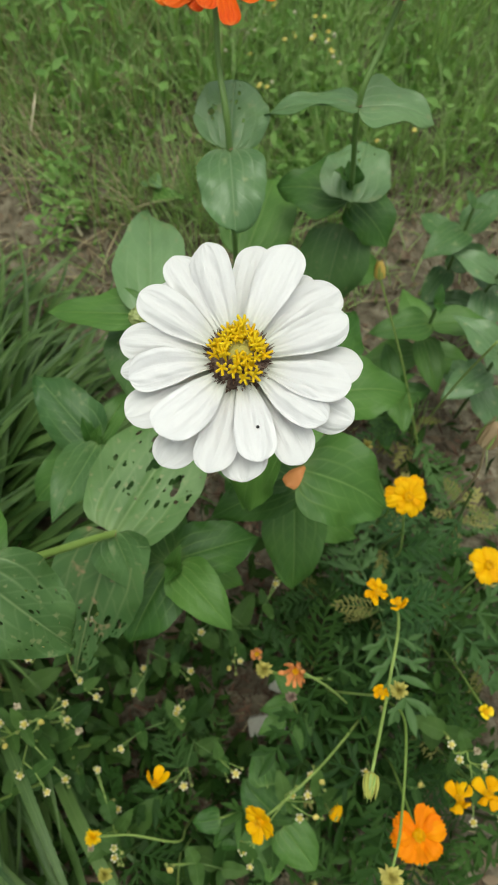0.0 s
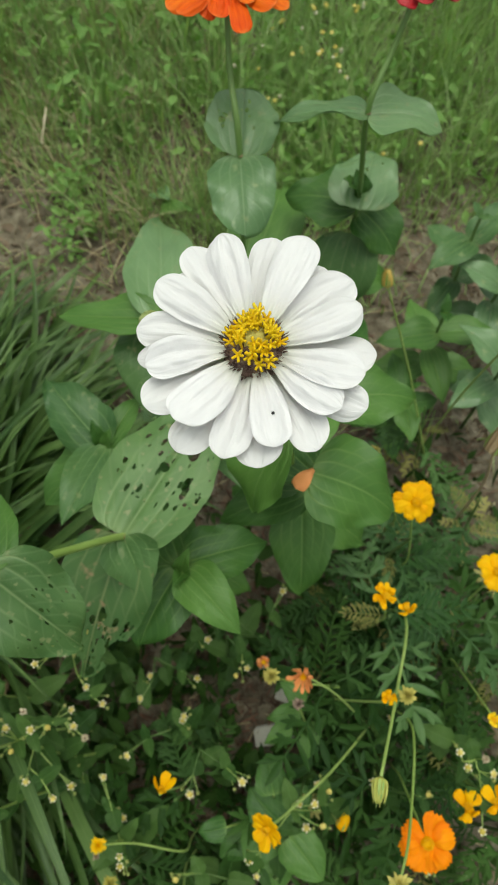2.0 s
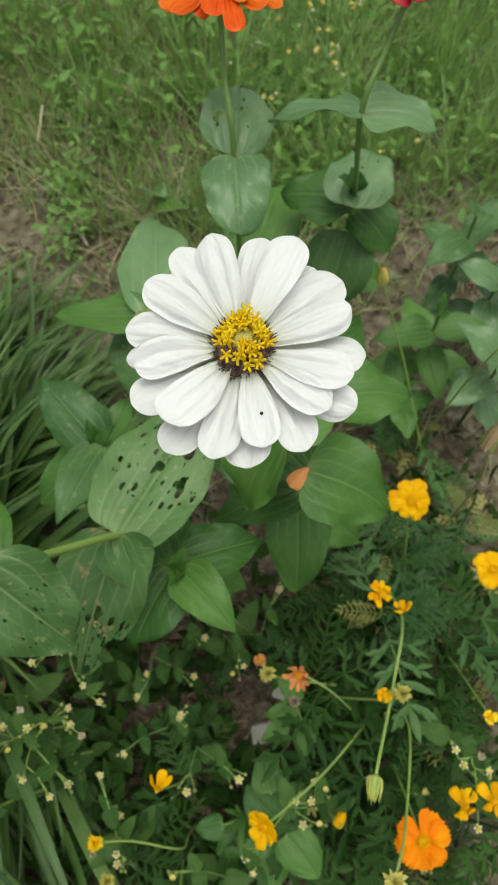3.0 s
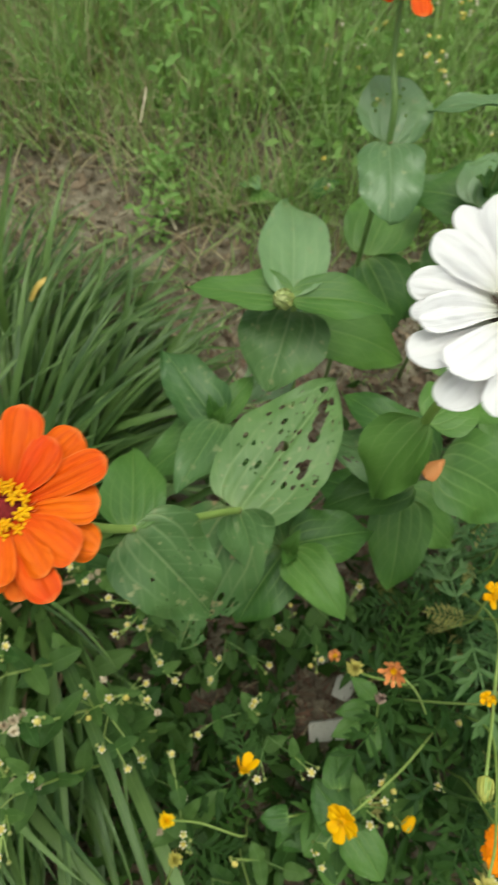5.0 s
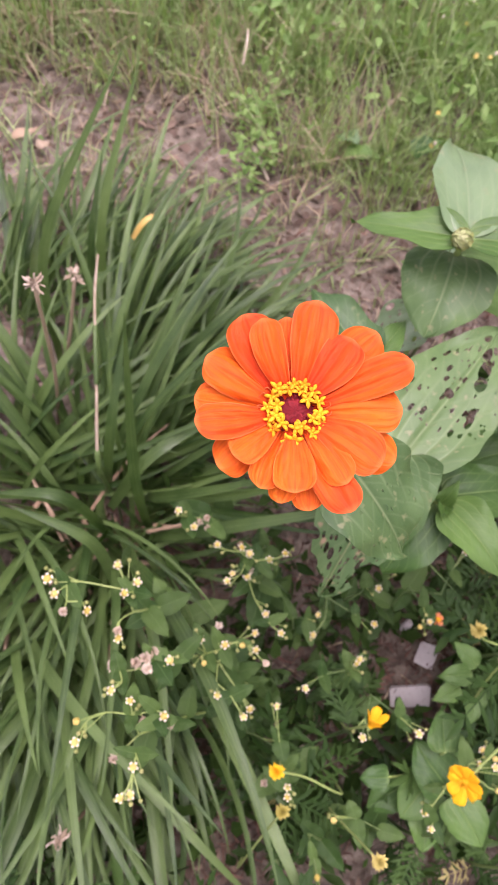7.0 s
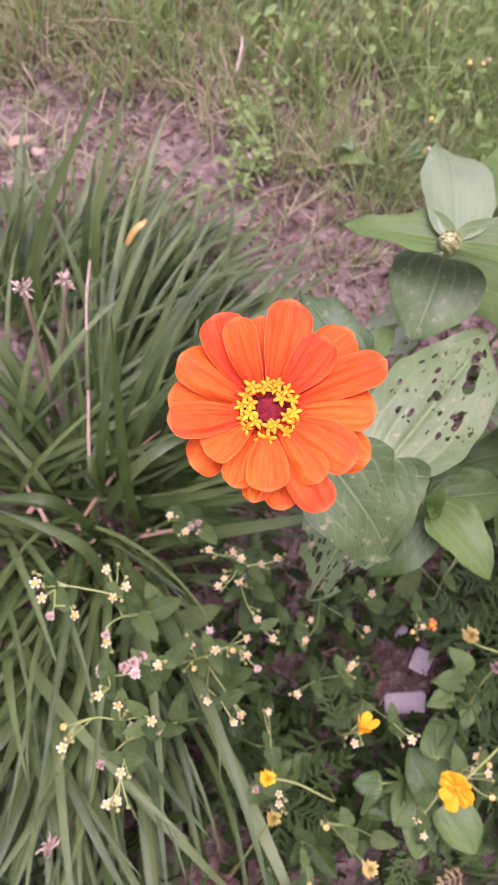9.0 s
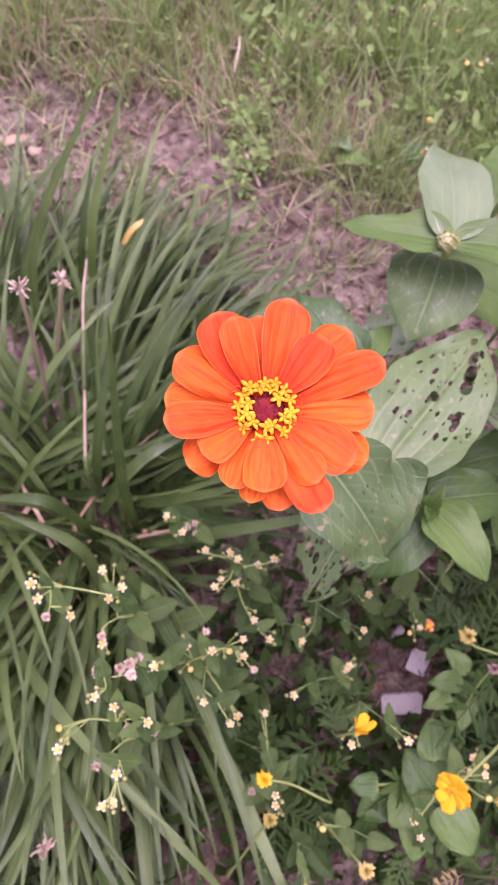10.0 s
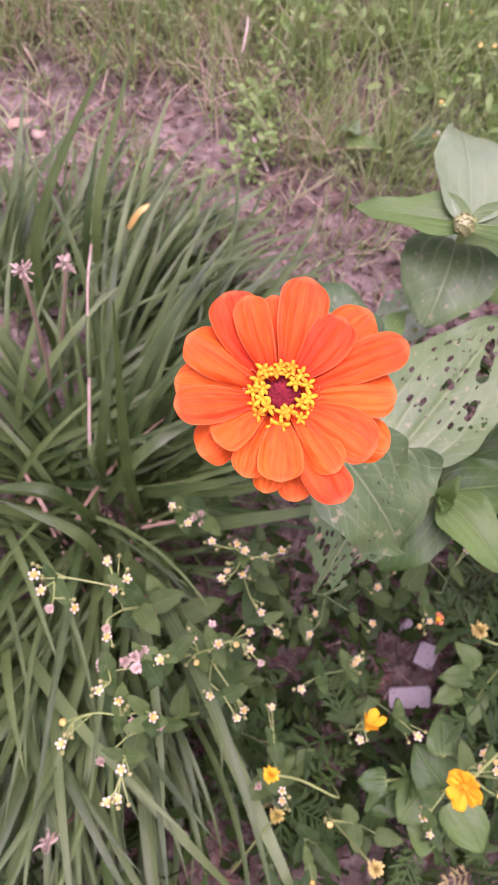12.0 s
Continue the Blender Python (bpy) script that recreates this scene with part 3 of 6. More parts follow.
def white_zinnia():
    z = thing("zinnia_plant", (0.05, 0.19, -0.005), "tall zinnia with one open white flower and broad green leaves", "flower", "zinnias in the bed")
    c, n, up = (0.001, 0.110, 0.7165), (0.042, 0.153, 0.455), (0.023, 0.167, 0.492)
    stem(z, [(0.05, 0.19, -0.01), (0.048, 0.188, 0.2), (0.035, 0.178, 0.36), up, (0.014, 0.143, 0.60), (0.001, 0.1125, 0.708)], 0.0038, 0.0026)
    stem(z, [(0.037, 0.180, 0.34), (0.043, 0.166, 0.40), n], 0.0026, 0.0022)
    zinnia_head(z, c, (5, 0, 0), [(az, far, wide * 0.96, layer) for az, far, wide, layer in WHITE], M_WHITE, "chaff", 3, "", 1.015, 0.02)
    joint(z, n)
    joint(z, up)
    big_leaf(up, (0.003, 0.132, 0.424), 0.048, z, arch=0.12, fold=0.55, seed=1, roll=18)
    big_leaf(up, (0.062, 0.196, 0.478), 0.040, z, seed=12)
    big_leaf(n, (0.104, 0.134, 0.42), 0.066, z, fold=0.12, seed=2, shape=broad)
    big_leaf((0.048, 0.166, 0.41), (-0.022, 0.222, 0.40), 0.045, z, seed=3)
    big_leaf((0.065, 0.240, 0.38), (0.140, 0.250, 0.36), 0.056, z, seed=4, shape=broad)
    big_leaf((0.046, 0.170, 0.31), (0.047, 0.098, 0.26), 0.056, z, seed=5, shape=broad)
    big_leaf((0.040, 0.168, 0.385), (-0.038, 0.196, 0.37), 0.046, z, M_LEAF_MID, seed=6, shape=broad, holes=chewed(14, 4, 0.3, 0.95, -0.8, 0.8))
    big_leaf((0.046, 0.172, 0.35), (-0.026, 0.146, 0.335), 0.046, z, seed=7)
    big_leaf((0.06, 0.27, 0.36), (0.100, 0.340, 0.34), 0.056, z, seed=8)
    big_leaf((0.05, 0.18, 0.28), (0.11, 0.15, 0.24), 0.06, z, seed=9)
    big_leaf((0.05, 0.19, 0.24), (-0.02, 0.22, 0.19), 0.06, z, seed=10)


def orange_zinnia():
    z = thing("zinnia_plant", (-0.07, 0.15, -0.005), "zinnia with one open orange flower and insect-eaten leaves", "flower", "zinnias in the bed")
    n, n2 = (-0.093, 0.116, 0.410), (-0.148, 0.068, 0.525)
    stem(z, [(-0.07, 0.15, -0.01), (-0.072, 0.14, 0.2), (-0.08, 0.126, 0.36), n, (-0.116, 0.094, 0.466), n2, (-0.168, 0.057, 0.57), (-0.1835, 0.0485, 0.620)], 0.0031, 0.0023)
    zinnia_head(z, (-0.1835, 0.046, 0.629), (9, 0, 0), ORANGE, M_ORANGE, "maroon", 5, "", 1.0, 0.06)
    joint(z, n)
    joint(z, n2)
    crowd = [(0.70, 0.30, 0.075, 0.15), (0.60, 0.36, 0.05, 0.13), (0.80, 0.18, 0.055, 0.15), (0.86, 0.42, 0.03, 0.14), (0.45, -0.05, 0.03, 0.10),
             (0.42, 0.50, 0.045, 0.07), (0.36, 0.56, 0.035, 0.06), (0.90, -0.25, 0.03, 0.2)]
    big_leaf(n, (-0.028, 0.232, 0.402), 0.080, z, M_LEAF_LACE, 0.05, 0.14, 0, chewed(78, 21, 0.22, 0.96, -0.8, 0.9, 0.007, 0.024, crowd), broad, 11,
             label="pale leaf riddled with insect holes")
    big_leaf(n, (-0.129, 0.020, 0.335), 0.070, z, M_LEAF_BROWN, 0.05, 0.08, 0, chewed(64, 33, 0.5, 0.98, -0.9, 0.9, 0.012, 0.042, ((0.72, -0.95, 0.09, 0.35), (0.9, 0.8, 0.08, 0.4), (0.93, -0.5, 0.05, 0.3), (0.8, 1.0, 0.05, 0.3), (0.62, 1.0, 0.04, 0.2))), broad, 12,
             label="leaf with a skeletonised brown-edged tip")
    big_leaf(n, (-0.077, 0.078, 0.393), 0.040, z, M_LEAF_MID, 0.08, 0.7, 0, chewed(5, 8, 0.5, 0.9, -0.8, 0.8), broad, 13)
    big_leaf(n2, (-0.101, 0.033, 0.477), 0.060, z, M_LEAF_LACE, 0.10, 0.15, 0, chewed(30, 44, 0.35, 0.97, -0.9, 0.85, 0.008, 0.028), broad, 14)
    big_leaf(n2, (-0.160, 0.124, 0.50), 0.038, z, M_LEAF, seed=15)
    k = (-0.052, 0.100, 0.366)
    stem(z, [(-0.08, 0.126, 0.33), (-0.066, 0.112, 0.345), k], 0.002, 0.0018)
    big_leaf((-0.050, 0.098, 0.374), (-0.006, 0.051, 0.374), 0.039, z, seed=16, fold=0.3, arch=0.14)
    big_leaf((-0.056, 0.099, 0.366), (-0.085, 0.044, 0.345), 0.054, z, seed=17, shape=broad)
    big_leaf((-0.050, 0.106, 0.366), (0.015, 0.127, 0.352), 0.048, z, seed=18)
    big_leaf((-0.055, 0.107, 0.362), (-0.082, 0.168, 0.34), 0.042, z, seed=19)
    big_leaf((-0.053, 0.098, 0.372), (-0.046, 0.112, 0.392), 0.013, z, seed=20, fold=0.5)
    big_leaf((-0.051, 0.097, 0.372), (-0.056, 0.084, 0.388), 0.013, z, seed=21, fold=0.5)
    big_leaf((-0.07, 0.13, 0.30), (0.0, 0.10, 0.26), 0.055, z, seed=22)
    big_leaf((-0.07, 0.13, 0.29), (-0.13, 0.11, 0.26), 0.050, z, seed=23)


def side_zinnia():
    z = thing("zinnia_plant", (-0.118, 0.20, -0.005), "young leafy zinnia shoot without a flower", "plant", "zinnias in the bed")
    n = (-0.120, 0.199, 0.372)
    stem(z, [(-0.118, 0.20, -0.01), (-0.12, 0.20, 0.2), n], 0.003, 0.0022)
    big_leaf(n, (-0.174, 0.258, 0.375), 0.048, z, M_LEAF_MID, 0.10, 0.25, seed=31, ruffle=0.22)
    big_leaf((-0.117, 0.197, 0.376), (-0.142, 0.126, 0.398), 0.041, z, M_LEAF_MID, 0.05, 0.3, seed=32, ruffle=0.2)
    big_leaf(n, (-0.094, 0.245, 0.372), 0.024, z, M_LEAF, 0.1, 0.3, seed=33)
    big_leaf((-0.123, 0.198, 0.36), (-0.176, 0.160, 0.33), 0.045, z, seed=34)
    big_leaf((-0.121, 0.200, 0.376), (-0.128, 0.214, 0.393), 0.012, z, seed=35, fold=0.5)
    big_leaf((-0.118, 0.198, 0.376), (-0.112, 0.208, 0.392), 0.010, z, seed=37, fold=0.5)
    big_leaf((-0.12, 0.20, 0.28), (-0.06, 0.20, 0.26), 0.045, z, seed=36)


def bud_zinnia():
    z = thing("zinnia_plant", (-0.05, 0.315, -0.005), "zinnia with a closed pale green bud above a rosette of leaves", "plant", "zinnias in the bed")
    n = (-0.070, 0.276, 0.448)
    stem(z, [(-0.05, 0.315, -0.01), (-0.055, 0.31, 0.2), (-0.066, 0.292, 0.39), n, (-0.0735, 0.271, 0.4525)], 0.0032, 0.0022)
    m = Matrix.Translation((-0.0745, 0.270, 0.453)) @ V(0, 0, 1).rotation_difference(V(-0.75, -0.35, 0.75).normalized()).to_matrix().to_4x4()
    b = part("bud", dome("bud", 0.0068, 0.0118, 8, 16, 0.05), M_BUD, z, "pale green scaly bud", m)
    for tier, (rad, up, lean) in enumerate(((0.0068, 0.0, 84), (0.0064, 0.0028, 96), (0.0054, 0.0058, 112), (0.0036, 0.0086, 134))):
        for k in range(9 - tier):
            me = sheet("bract", broad, 0.0062, 0.0048, 5, 4, lambda S, C: 0.0010 * S * S - 0.0007 * C * C)
            part("bract", me, M_BUD if tier else M_GREENBUD, b, "", m @ pose(0, 0, 0, 0, 0, 360 * (k + 0.5 * (tier % 2)) / (9 - tier)) @ pose(0, rad + 0.0003, up, lean))
    big_leaf(n, (-0.081, 0.392, 0.412), 0.056, z, M_LEAF_PALE, 0.10, 0.25, seed=41)
    big_leaf(n, (-0.154, 0.287, 0.43), 0.034, z, M_LEAF, 0.05, 0.35, seed=42)
    big_leaf(n, (0.011, 0.281, 0.43), 0.038, z, M_LEAF, 0.12, 0.25, seed=43)
    big_leaf((-0.069, 0.288, 0.41), (-0.082, 0.222, 0.390), 0.074, z, M_LEAF_LACE, seed=44, shape=broad)
    big_leaf((-0.06, 0.30, 0.37), (0.040, 0.300, 0.32), 0.065, z, seed=45, shape=broad)
    big_leaf((-0.058, 0.315, 0.33), (-0.01, 0.395, 0.30), 0.060, z, M_LEAF_PALE, seed=46, holes=chewed(26, 61, 0.25, 0.95, -0.85, 0.85, 0.014, 0.04))
    big_leaf((-0.062, 0.298, 0.30), (-0.105, 0.262, 0.27), 0.05, z, M_LEAF_PALE, seed=47, holes=chewed(36, 62, 0.15, 0.95, -0.85, 0.85, 0.016, 0.05))


def rays(n, reach, wide, seed):
    r = random.Random(seed)
    return [(360 * i / n + r.uniform(-7, 7), reach * r.uniform(0.88, 1.08), wide * r.uniform(0.85, 1.15), (0, 1, 0, -1)[i % 4]) for i in range(n)]


def back_zinnia():
    z = thing("zinnia_plant", (-0.008, 0.41, -0.005), "zinnia with an orange flower on a bare stalk", "flower", "zinnias in the bed")
    n = (-0.011, 0.384, 0.499)
    stem(z, [(-0.008, 0.41, -0.01), (-0.008, 0.40, 0.25), n, (-0.018, 0.416, 0.545), (-0.020, 0.440, 0.583)], 0.0028, 0.0019, M_STEM_MID)
    petals = [p for p in rays(20, 42, 15, 5) if not 215 < p[0] % 360 < 312]
    petals += [(-76, 50, 14, 0), (-97, 37, 14, 1), (-135, 43, 13, 0), (-115, 32, 12, -1), (-55, 30, 13, 1)]
    zinnia_head(z, (-0.020, 0.445, 0.59), (4, 0, 0), petals, M_ORANGE, "maroon", 8)
    joint(z, n)
    big_leaf(n, (-0.006, 0.322, 0.486), 0.054, z, M_LEAF_PALE, 0.12, 0.12, seed=51, shape=blunt)
    big_leaf(n, (-0.008, 0.438, 0.51), 0.057, z, M_LEAF_PALE, 0.1, 0.15, seed=52, shape=blunt, holes=chewed(14, 71, 0.35, 0.9, -0.8, 0.8, 0.014, 0.05))
    big_leaf((0.0, 0.405, 0.33), (0.03, 0.52, 0.30), 0.072, z, seed=53)
    big_leaf((0.0, 0.40, 0.33), (0.035, 0.345, 0.29), 0.070, z, seed=54)
    big_leaf((-0.008, 0.405, 0.22), (-0.07, 0.43, 0.18), 0.055, z, seed=55)
    big_leaf((-0.008, 0.405, 0.22), (0.06, 0.42, 0.18), 0.06, z, seed=56)


def red_zinnia():
    z = thing("zinnia_plant", (0.10, 0.45, -0.005), "zinnia with a red flower on a long stalk and curled leaves", "flower", "zinnias in the bed")
    n, n2 = (0.080, 0.398, 0.527), (0.093, 0.428, 0.40)
    stem(z, [(0.10, 0.45, -0.01), (0.098, 0.44, 0.25), n2, n, (0.093, 0.420, 0.562), (0.105, 0.438, 0.593)], 0.0027, 0.0018, M_STEM_MID)
    zinnia_head(z, (0.104, 0.445, 0.60), (5, 6, 0), rays(16, 33, 13, 9), M_RED, "maroon", 9)
    joint(z, n)
    big_leaf(n, (0.014, 0.402, 0.512), 0.040, z, M_LEAF_PALE, 0.1, 0.2, 28, seed=61)
    big_leaf(n, (0.136, 0.394, 0.515), 0.048, z, M_LEAF_PALE, 0.14, 0.15, -8, seed=62)
    big_leaf((0.092, 0.415, 0.40), (0.112, 0.486, 0.39), 0.062, z, M_LEAF_PALE, seed=63, shape=broad, holes=chewed(7, 81, 0.3, 0.85, -0.7, 0.7, 0.02, 0.04))
    big_leaf((0.098, 0.437, 0.38), (0.030, 0.459, 0.36), 0.066, z, seed=64)
    big_leaf((0.093, 0.426, 0.35), (0.078, 0.374, 0.28), 0.066, z, M_LEAF_MID, seed=65, shape=broad)
    big_leaf((0.1, 0.438, 0.37), (0.135, 0.408, 0.34), 0.056, z, seed=66)
    big_leaf((0.091, 0.431, 0.40), (0.076, 0.427, 0.425), 0.020, z, seed=67, fold=0.4)
    big_leaf((0.095, 0.43, 0.40), (0.088, 0.44, 0.422), 0.018, z, seed=68, fold=0.4)
    big_leaf((0.098, 0.44, 0.25), (0.03, 0.41, 0.21), 0.06, z, seed=69)
    big_leaf((0.098, 0.44, 0.25), (0.15, 0.47, 0.21), 0.055, z, seed=70)


def young_zinnia(at, top, turn, size, seed, material):
    """A young plant: decussate leaf pairs, smaller towards the tip."""
    r = random.Random(seed)
    z = thing("zinnia_plant", (at[0], at[1], -0.005), "young bluish green zinnia with paired pointed leaves", "plant", "young zinnias")
    h = top[2]
    stem(z, [(at[0], at[1], -0.01), (at[0] * 0.5 + top[0] * 0.5, at[1] * 0.5 + top[1] * 0.5, h * 0.55), top], 0.0024, 0.0018, M_STEM_DARK)
    for i, k in enumerate((1.0, 0.8, 0.62, 0.42)):
        c = Vector((at[0], at[1], 0)).lerp(Vector(top), k)
        length = size * (0.35, 1.0, 1.05, 1.1)[i] * r.uniform(0.9, 1.1)
        for side in (0, 180):
            a = radians(turn + 90 * (i % 2) + side + r.uniform(-14, 14))
            e = radians(r.uniform(-12, 12) + (40, 8, -8, -14)[i])
            tip = c + length * V(math.cos(a) * math.cos(e), math.sin(a) * math.cos(e), math.sin(e))
            big_leaf(c, tip, length * r.uniform(0.48, 0.6), z, material, 0.08, 0.2, seed=seed * 10 + i * 2 + side // 180)


white_zinnia()
orange_zinnia()
side_zinnia()
bud_zinnia()
back_zinnia()
red_zinnia()
young_zinnia((0.27, 0.54), (0.266, 0.546, 0.22), 135, 0.066, 3, M_LEAF_MID)
young_zinnia((0.22, 0.42), (0.214, 0.416, 0.22), 95, 0.072, 4, M_LEAF)
young_zinnia((0.29, 0.37), (0.285, 0.37, 0.24), 40, 0.068, 5, M_LEAF_PALE)
young_zinnia((0.30, 0.50), (0.31, 0.49, 0.19), 70, 0.068, 6, M_LEAF_PALE)
young_zinnia((0.17, 0.36), (0.18, 0.35, 0.16), 20, 0.06, 7, M_LEAF)
fallen = sheet("fallen_petal", spoon, 0.018, 0.012, 10, 8, lambda S, C: 0.002 * np.sin(5 * S) - 0.002 * C * C, 0.0003)
tagged(part("fallen_petal", fallen, M_SALMON, None, m=along((0.043, 0.153, 0.462), (0.030, 0.139, 0.462), (-0.3, -0.3, 1))), "shed salmon petal lying on a zinnia leaf", "petal")


tagged(part("speck", dome("speck", 0.0006, 0.0006, 4, 8), M_SPECK, None, m=Matrix.Translation((0.0073, 0.085, 0.7244))), "tiny black speck lying on a white petal", "speck")


# ---------------------------------------------------------------- strap-leaved clump
def strap_mesh(length, width, rise, bend, seed):
    """A long arching blade with a keel, from the origin outwards along +y."""
    r = random.Random(seed)
    n, half = 14, width / 2
    y = z = 0.0
    a = radians(rise)
    side = r.uniform(-0.5, 0.5)
    vs, uv = [], []
    for i in range(n + 1):
        s = i / n
        w = half * float(strap(np.array(s))) + 0.0002
        x = side * length * 0.25 * s * s
        nz, ny = math.cos(a), -math.sin(a)
        for c in (-1, 0, 1):
            keel = 0.35 * w * abs(c)
            vs.append((x + c * w, y + ny * keel, z + nz * keel))
            uv.append(((c + 1) / 2, s))
        y += math.cos(a) * length / n
        z += math.sin(a) * length / n
        a -= radians(bend) / n * (0.5 + s)
    fs = [(3 * i + j, 3 * i + j + 1, 3 * i + j + 4, 3 * i + j + 3) for i in range(n) for j in range(2)]
    return mesh_of("blade", vs, fs, uv)


STRAPS = [strap_mesh(l, w, rise, bend, i) for i, (l, w, rise, bend) in enumerate(
    [(0.36, 0.010, 72, 70), (0.40, 0.013, 66, 80), (0.33, 0.012, 60, 70), (0.42, 0.011, 74, 95), (0.30, 0.011, 54, 60), (0.38, 0.013, 62, 90),
     (0.44, 0.012, 68, 100), (0.28, 0.009, 48, 50), (0.34, 0.010, 78, 60), (0.40, 0.013, 58, 85), (0.31, 0.011, 70, 110), (0.37, 0.009, 64, 72)])]
for s in STRAPS:
    s.materials.append(M_BLADE)


def strap_clump(at, count, spread, seed, label, ahead=None, size=1.0):
    r = random.Random(seed)
    z = thing("grass_clump", (*at, -0.005), label, "grass", "strap-leaved clumps")
    for i in range(count):
        if ahead is None:
            k = r.random()
            a = r.gauss(48, 26) if k < 0.42 else (r.uniform(100, 262) if k < 0.78 else r.gauss(-86, 20))
        else:
            a = ahead + max(-40, min(24 if ahead < 0 else 45, r.gauss(0, 28)))
        d = spread * math.sqrt(r.random())
        w = radians(a + r.uniform(-50, 50))
        p = (at[0] + d * math.cos(w), at[1] + d * math.sin(w), -0.004)
        k = size * r.uniform(0.75, 1.12)
        q = Matrix.Translation(p) @ pose(0, 0, 0, 0, 0, a - 90) @ pose(0, 0, 0, r.uniform(-14, 12) if ahead is None else r.uniform(-30, 2), r.uniform(-48, 48), r.uniform(-24, 24)) @ Matrix.Diagonal((k ** 0.5 * r.uniform(0.6, 1.08), k, k, 1))
        part("blade", STRAPS[r.randrange(len(STRAPS))], M_BLADE, z, "", q)
    return z


CLUMP = strap_clump((-0.37, 0.13), 120, 0.06, 2, "dense clump of arching dark green strap leaves")
strap_clump((-0.38, 0.22), 80, 0.06, 3, "arching dark green strap leaves in a tuft", 50, 0.82)
strap_clump((-0.33, 0.03), 108, 0.075, 4, "long drooping strap leaves in a tuft", -90)
strap_clump((-0.50, 0.12), 60, 0.06, 5, "arching green strap leaves in a tuft", None, 0.85)
strap_clump((-0.56, 0.34), 40, 0.06, 6, "pale upright strap leaves in a tuft", 62, 0.75)
strap_clump((-0.45, 0.0), 76, 0.08, 8, "long drooping strap leaves in a tuft", -80)

strap_clump((-0.31, 0.25), 55, 0.05, 9, "arching grey-green strap leaves in a tuft", 40, 0.7)
strap_clump((-0.40, 0.36), 46, 0.05, 12, "arching grey-green strap leaves in a tuft", 48, 0.68)
strap_clump((-0.47, 0.40), 40, 0.06, 13, "pale arching strap leaves in a tuft", 62, 0.62)
strap_clump((-0.36, 0.41), 30, 0.045, 14, "arching grey-green strap leaves in a tuft", 42, 0.52)
strap_clump((-0.31, 0.10), 26, 0.04, 15, "short strap leaves crowding a clump", None, 0.45)
strap_clump((-0.36, 0.07), 34, 0.05, 10, "short upright strap leaves crowding a clump", None, 0.55)
q = random.Random(77)
for i in range(16):
    a, d = q.uniform(0, 6.28), 0.09 * math.sqrt(q.random())
    p = (-0.37 + d * math.cos(a), 0.07 + d * math.sin(a), 0.004 + 0.05 * q.random())
    k = q.uniform(0.25, 0.5)
    dead = STRAPS[i % 12].copy()
    dead.materials[0] = M_TAN
    part("dead_blade", dead, dead.materials[0], CLUMP, "withered tan blade", Matrix.Translation(p) @ pose(0, 0, 0, 0, 0, q.uniform(0, 360)) @ pose(0, 0, 0, q.uniform(-55, -30)) @ Matrix.Diagonal((0.38, k, k, 1)))


def free_blade(base, mid, tip, width, parent, material=None, label=""):
    """A single strap leaf through three places."""
    line = curve_points((base, mid, tip), 8)
    n = len(line) - 1
    vs, uv = [], []
    for i, c in enumerate(line):
        d = (line[min(i + 1, n)] - line[max(i - 1, 0)]).normalized()
        x = d.cross(V(0, -0.45, 0.9)).normalized()
        w = width / 2 * float(strap(np.array(i / n))) + 0.0003
        up = x.cross(d)
        for e in (-1, 0, 1):
            vs.append(c + x * e * w + up * (0.3 * w * abs(e)))
            uv.append(((e + 1) / 2, i / n))
    fs = [(3 * i + j, 3 * i + j + 1, 3 * i + j + 4, 3 * i + j + 3) for i in range(n) for j in range(2)]
    return part("blade", mesh_of("blade", vs, fs, uv), material or M_BLADE, parent, label)


free_blade((-0.46, 0.30, 0.02), (-0.45, 0.345, 0.22), (-0.364, 0.435, 0.41), 0.011, CLUMP)
free_blade((-0.42, 0.38, 0.02), (-0.415, 0.43, 0.17), (-0.38, 0.53, 0.31), 0.010, CLUMP)
free_blade((-0.44, 0.38, 0.02), (-0.43, 0.42, 0.14), (-0.42, 0.48, 0.22), 0.008, CLUMP)
free_blade((-0.305, 0.11, 0.02), (-0.307, 0.125, 0.2), (-0.306, 0.184, 0.42), 0.011, CLUMP)
free_blade((-0.36, 0.14, 0.02), (-0.34, 0.16, 0.2), (-0.33, 0.24, 0.30), 0.010, CLUMP)
free_blade((-0.35, 0.12, 0.05), (-0.30, 0.16, 0.16), (-0.225, 0.235, 0.14), 0.012, CLUMP)
free_blade((-0.33, 0.08, 0.06), (-0.367, 0.09, 0.2), (-0.44, 0.085, 0.19), 0.012, CLUMP)
free_blade((-0.32, 0.03, 0.06), (-0.342, 0.06, 0.16), (-0.42, 0.075, 0.19), 0.013, CLUMP)
straw = curve_points(((-0.352, 0.136, 0.0), (-0.351, 0.134, 0.10), (-0.350, 0.138, 0.18), (-0.361, 0.203, 0.22), (-0.370, 0.248, 0.24), (-0.380, 0.292, 0.245), (-0.388, 0.335, 0.24)), 6)
part("dead_stalk", tube("dead_stalk", straw, 0.0018, 0.0013, 6, 2, 0.06), M_STRAW, CLUMP, "bleached dead stalk")
part("leaf_sheath", tube("leaf_sheath", straw[:14], 0.0030, 0.0026, 7, 2), M_BLADE, CLUMP, "green sheath round the foot of the dead stalk")
part("leaf_sheath", tube("leaf_sheath", straw[18:26], 0.0027, 0.0022, 7, 2), M_BLADE, CLUMP, "green sheath round the dead stalk")
free_blade((-0.380, 0.419, 0.150), (-0.367, 0.433, 0.168), (-0.350, 0.450, 0.168), 0.006, CLUMP, M_OCHRE, "yellowed blade tip")


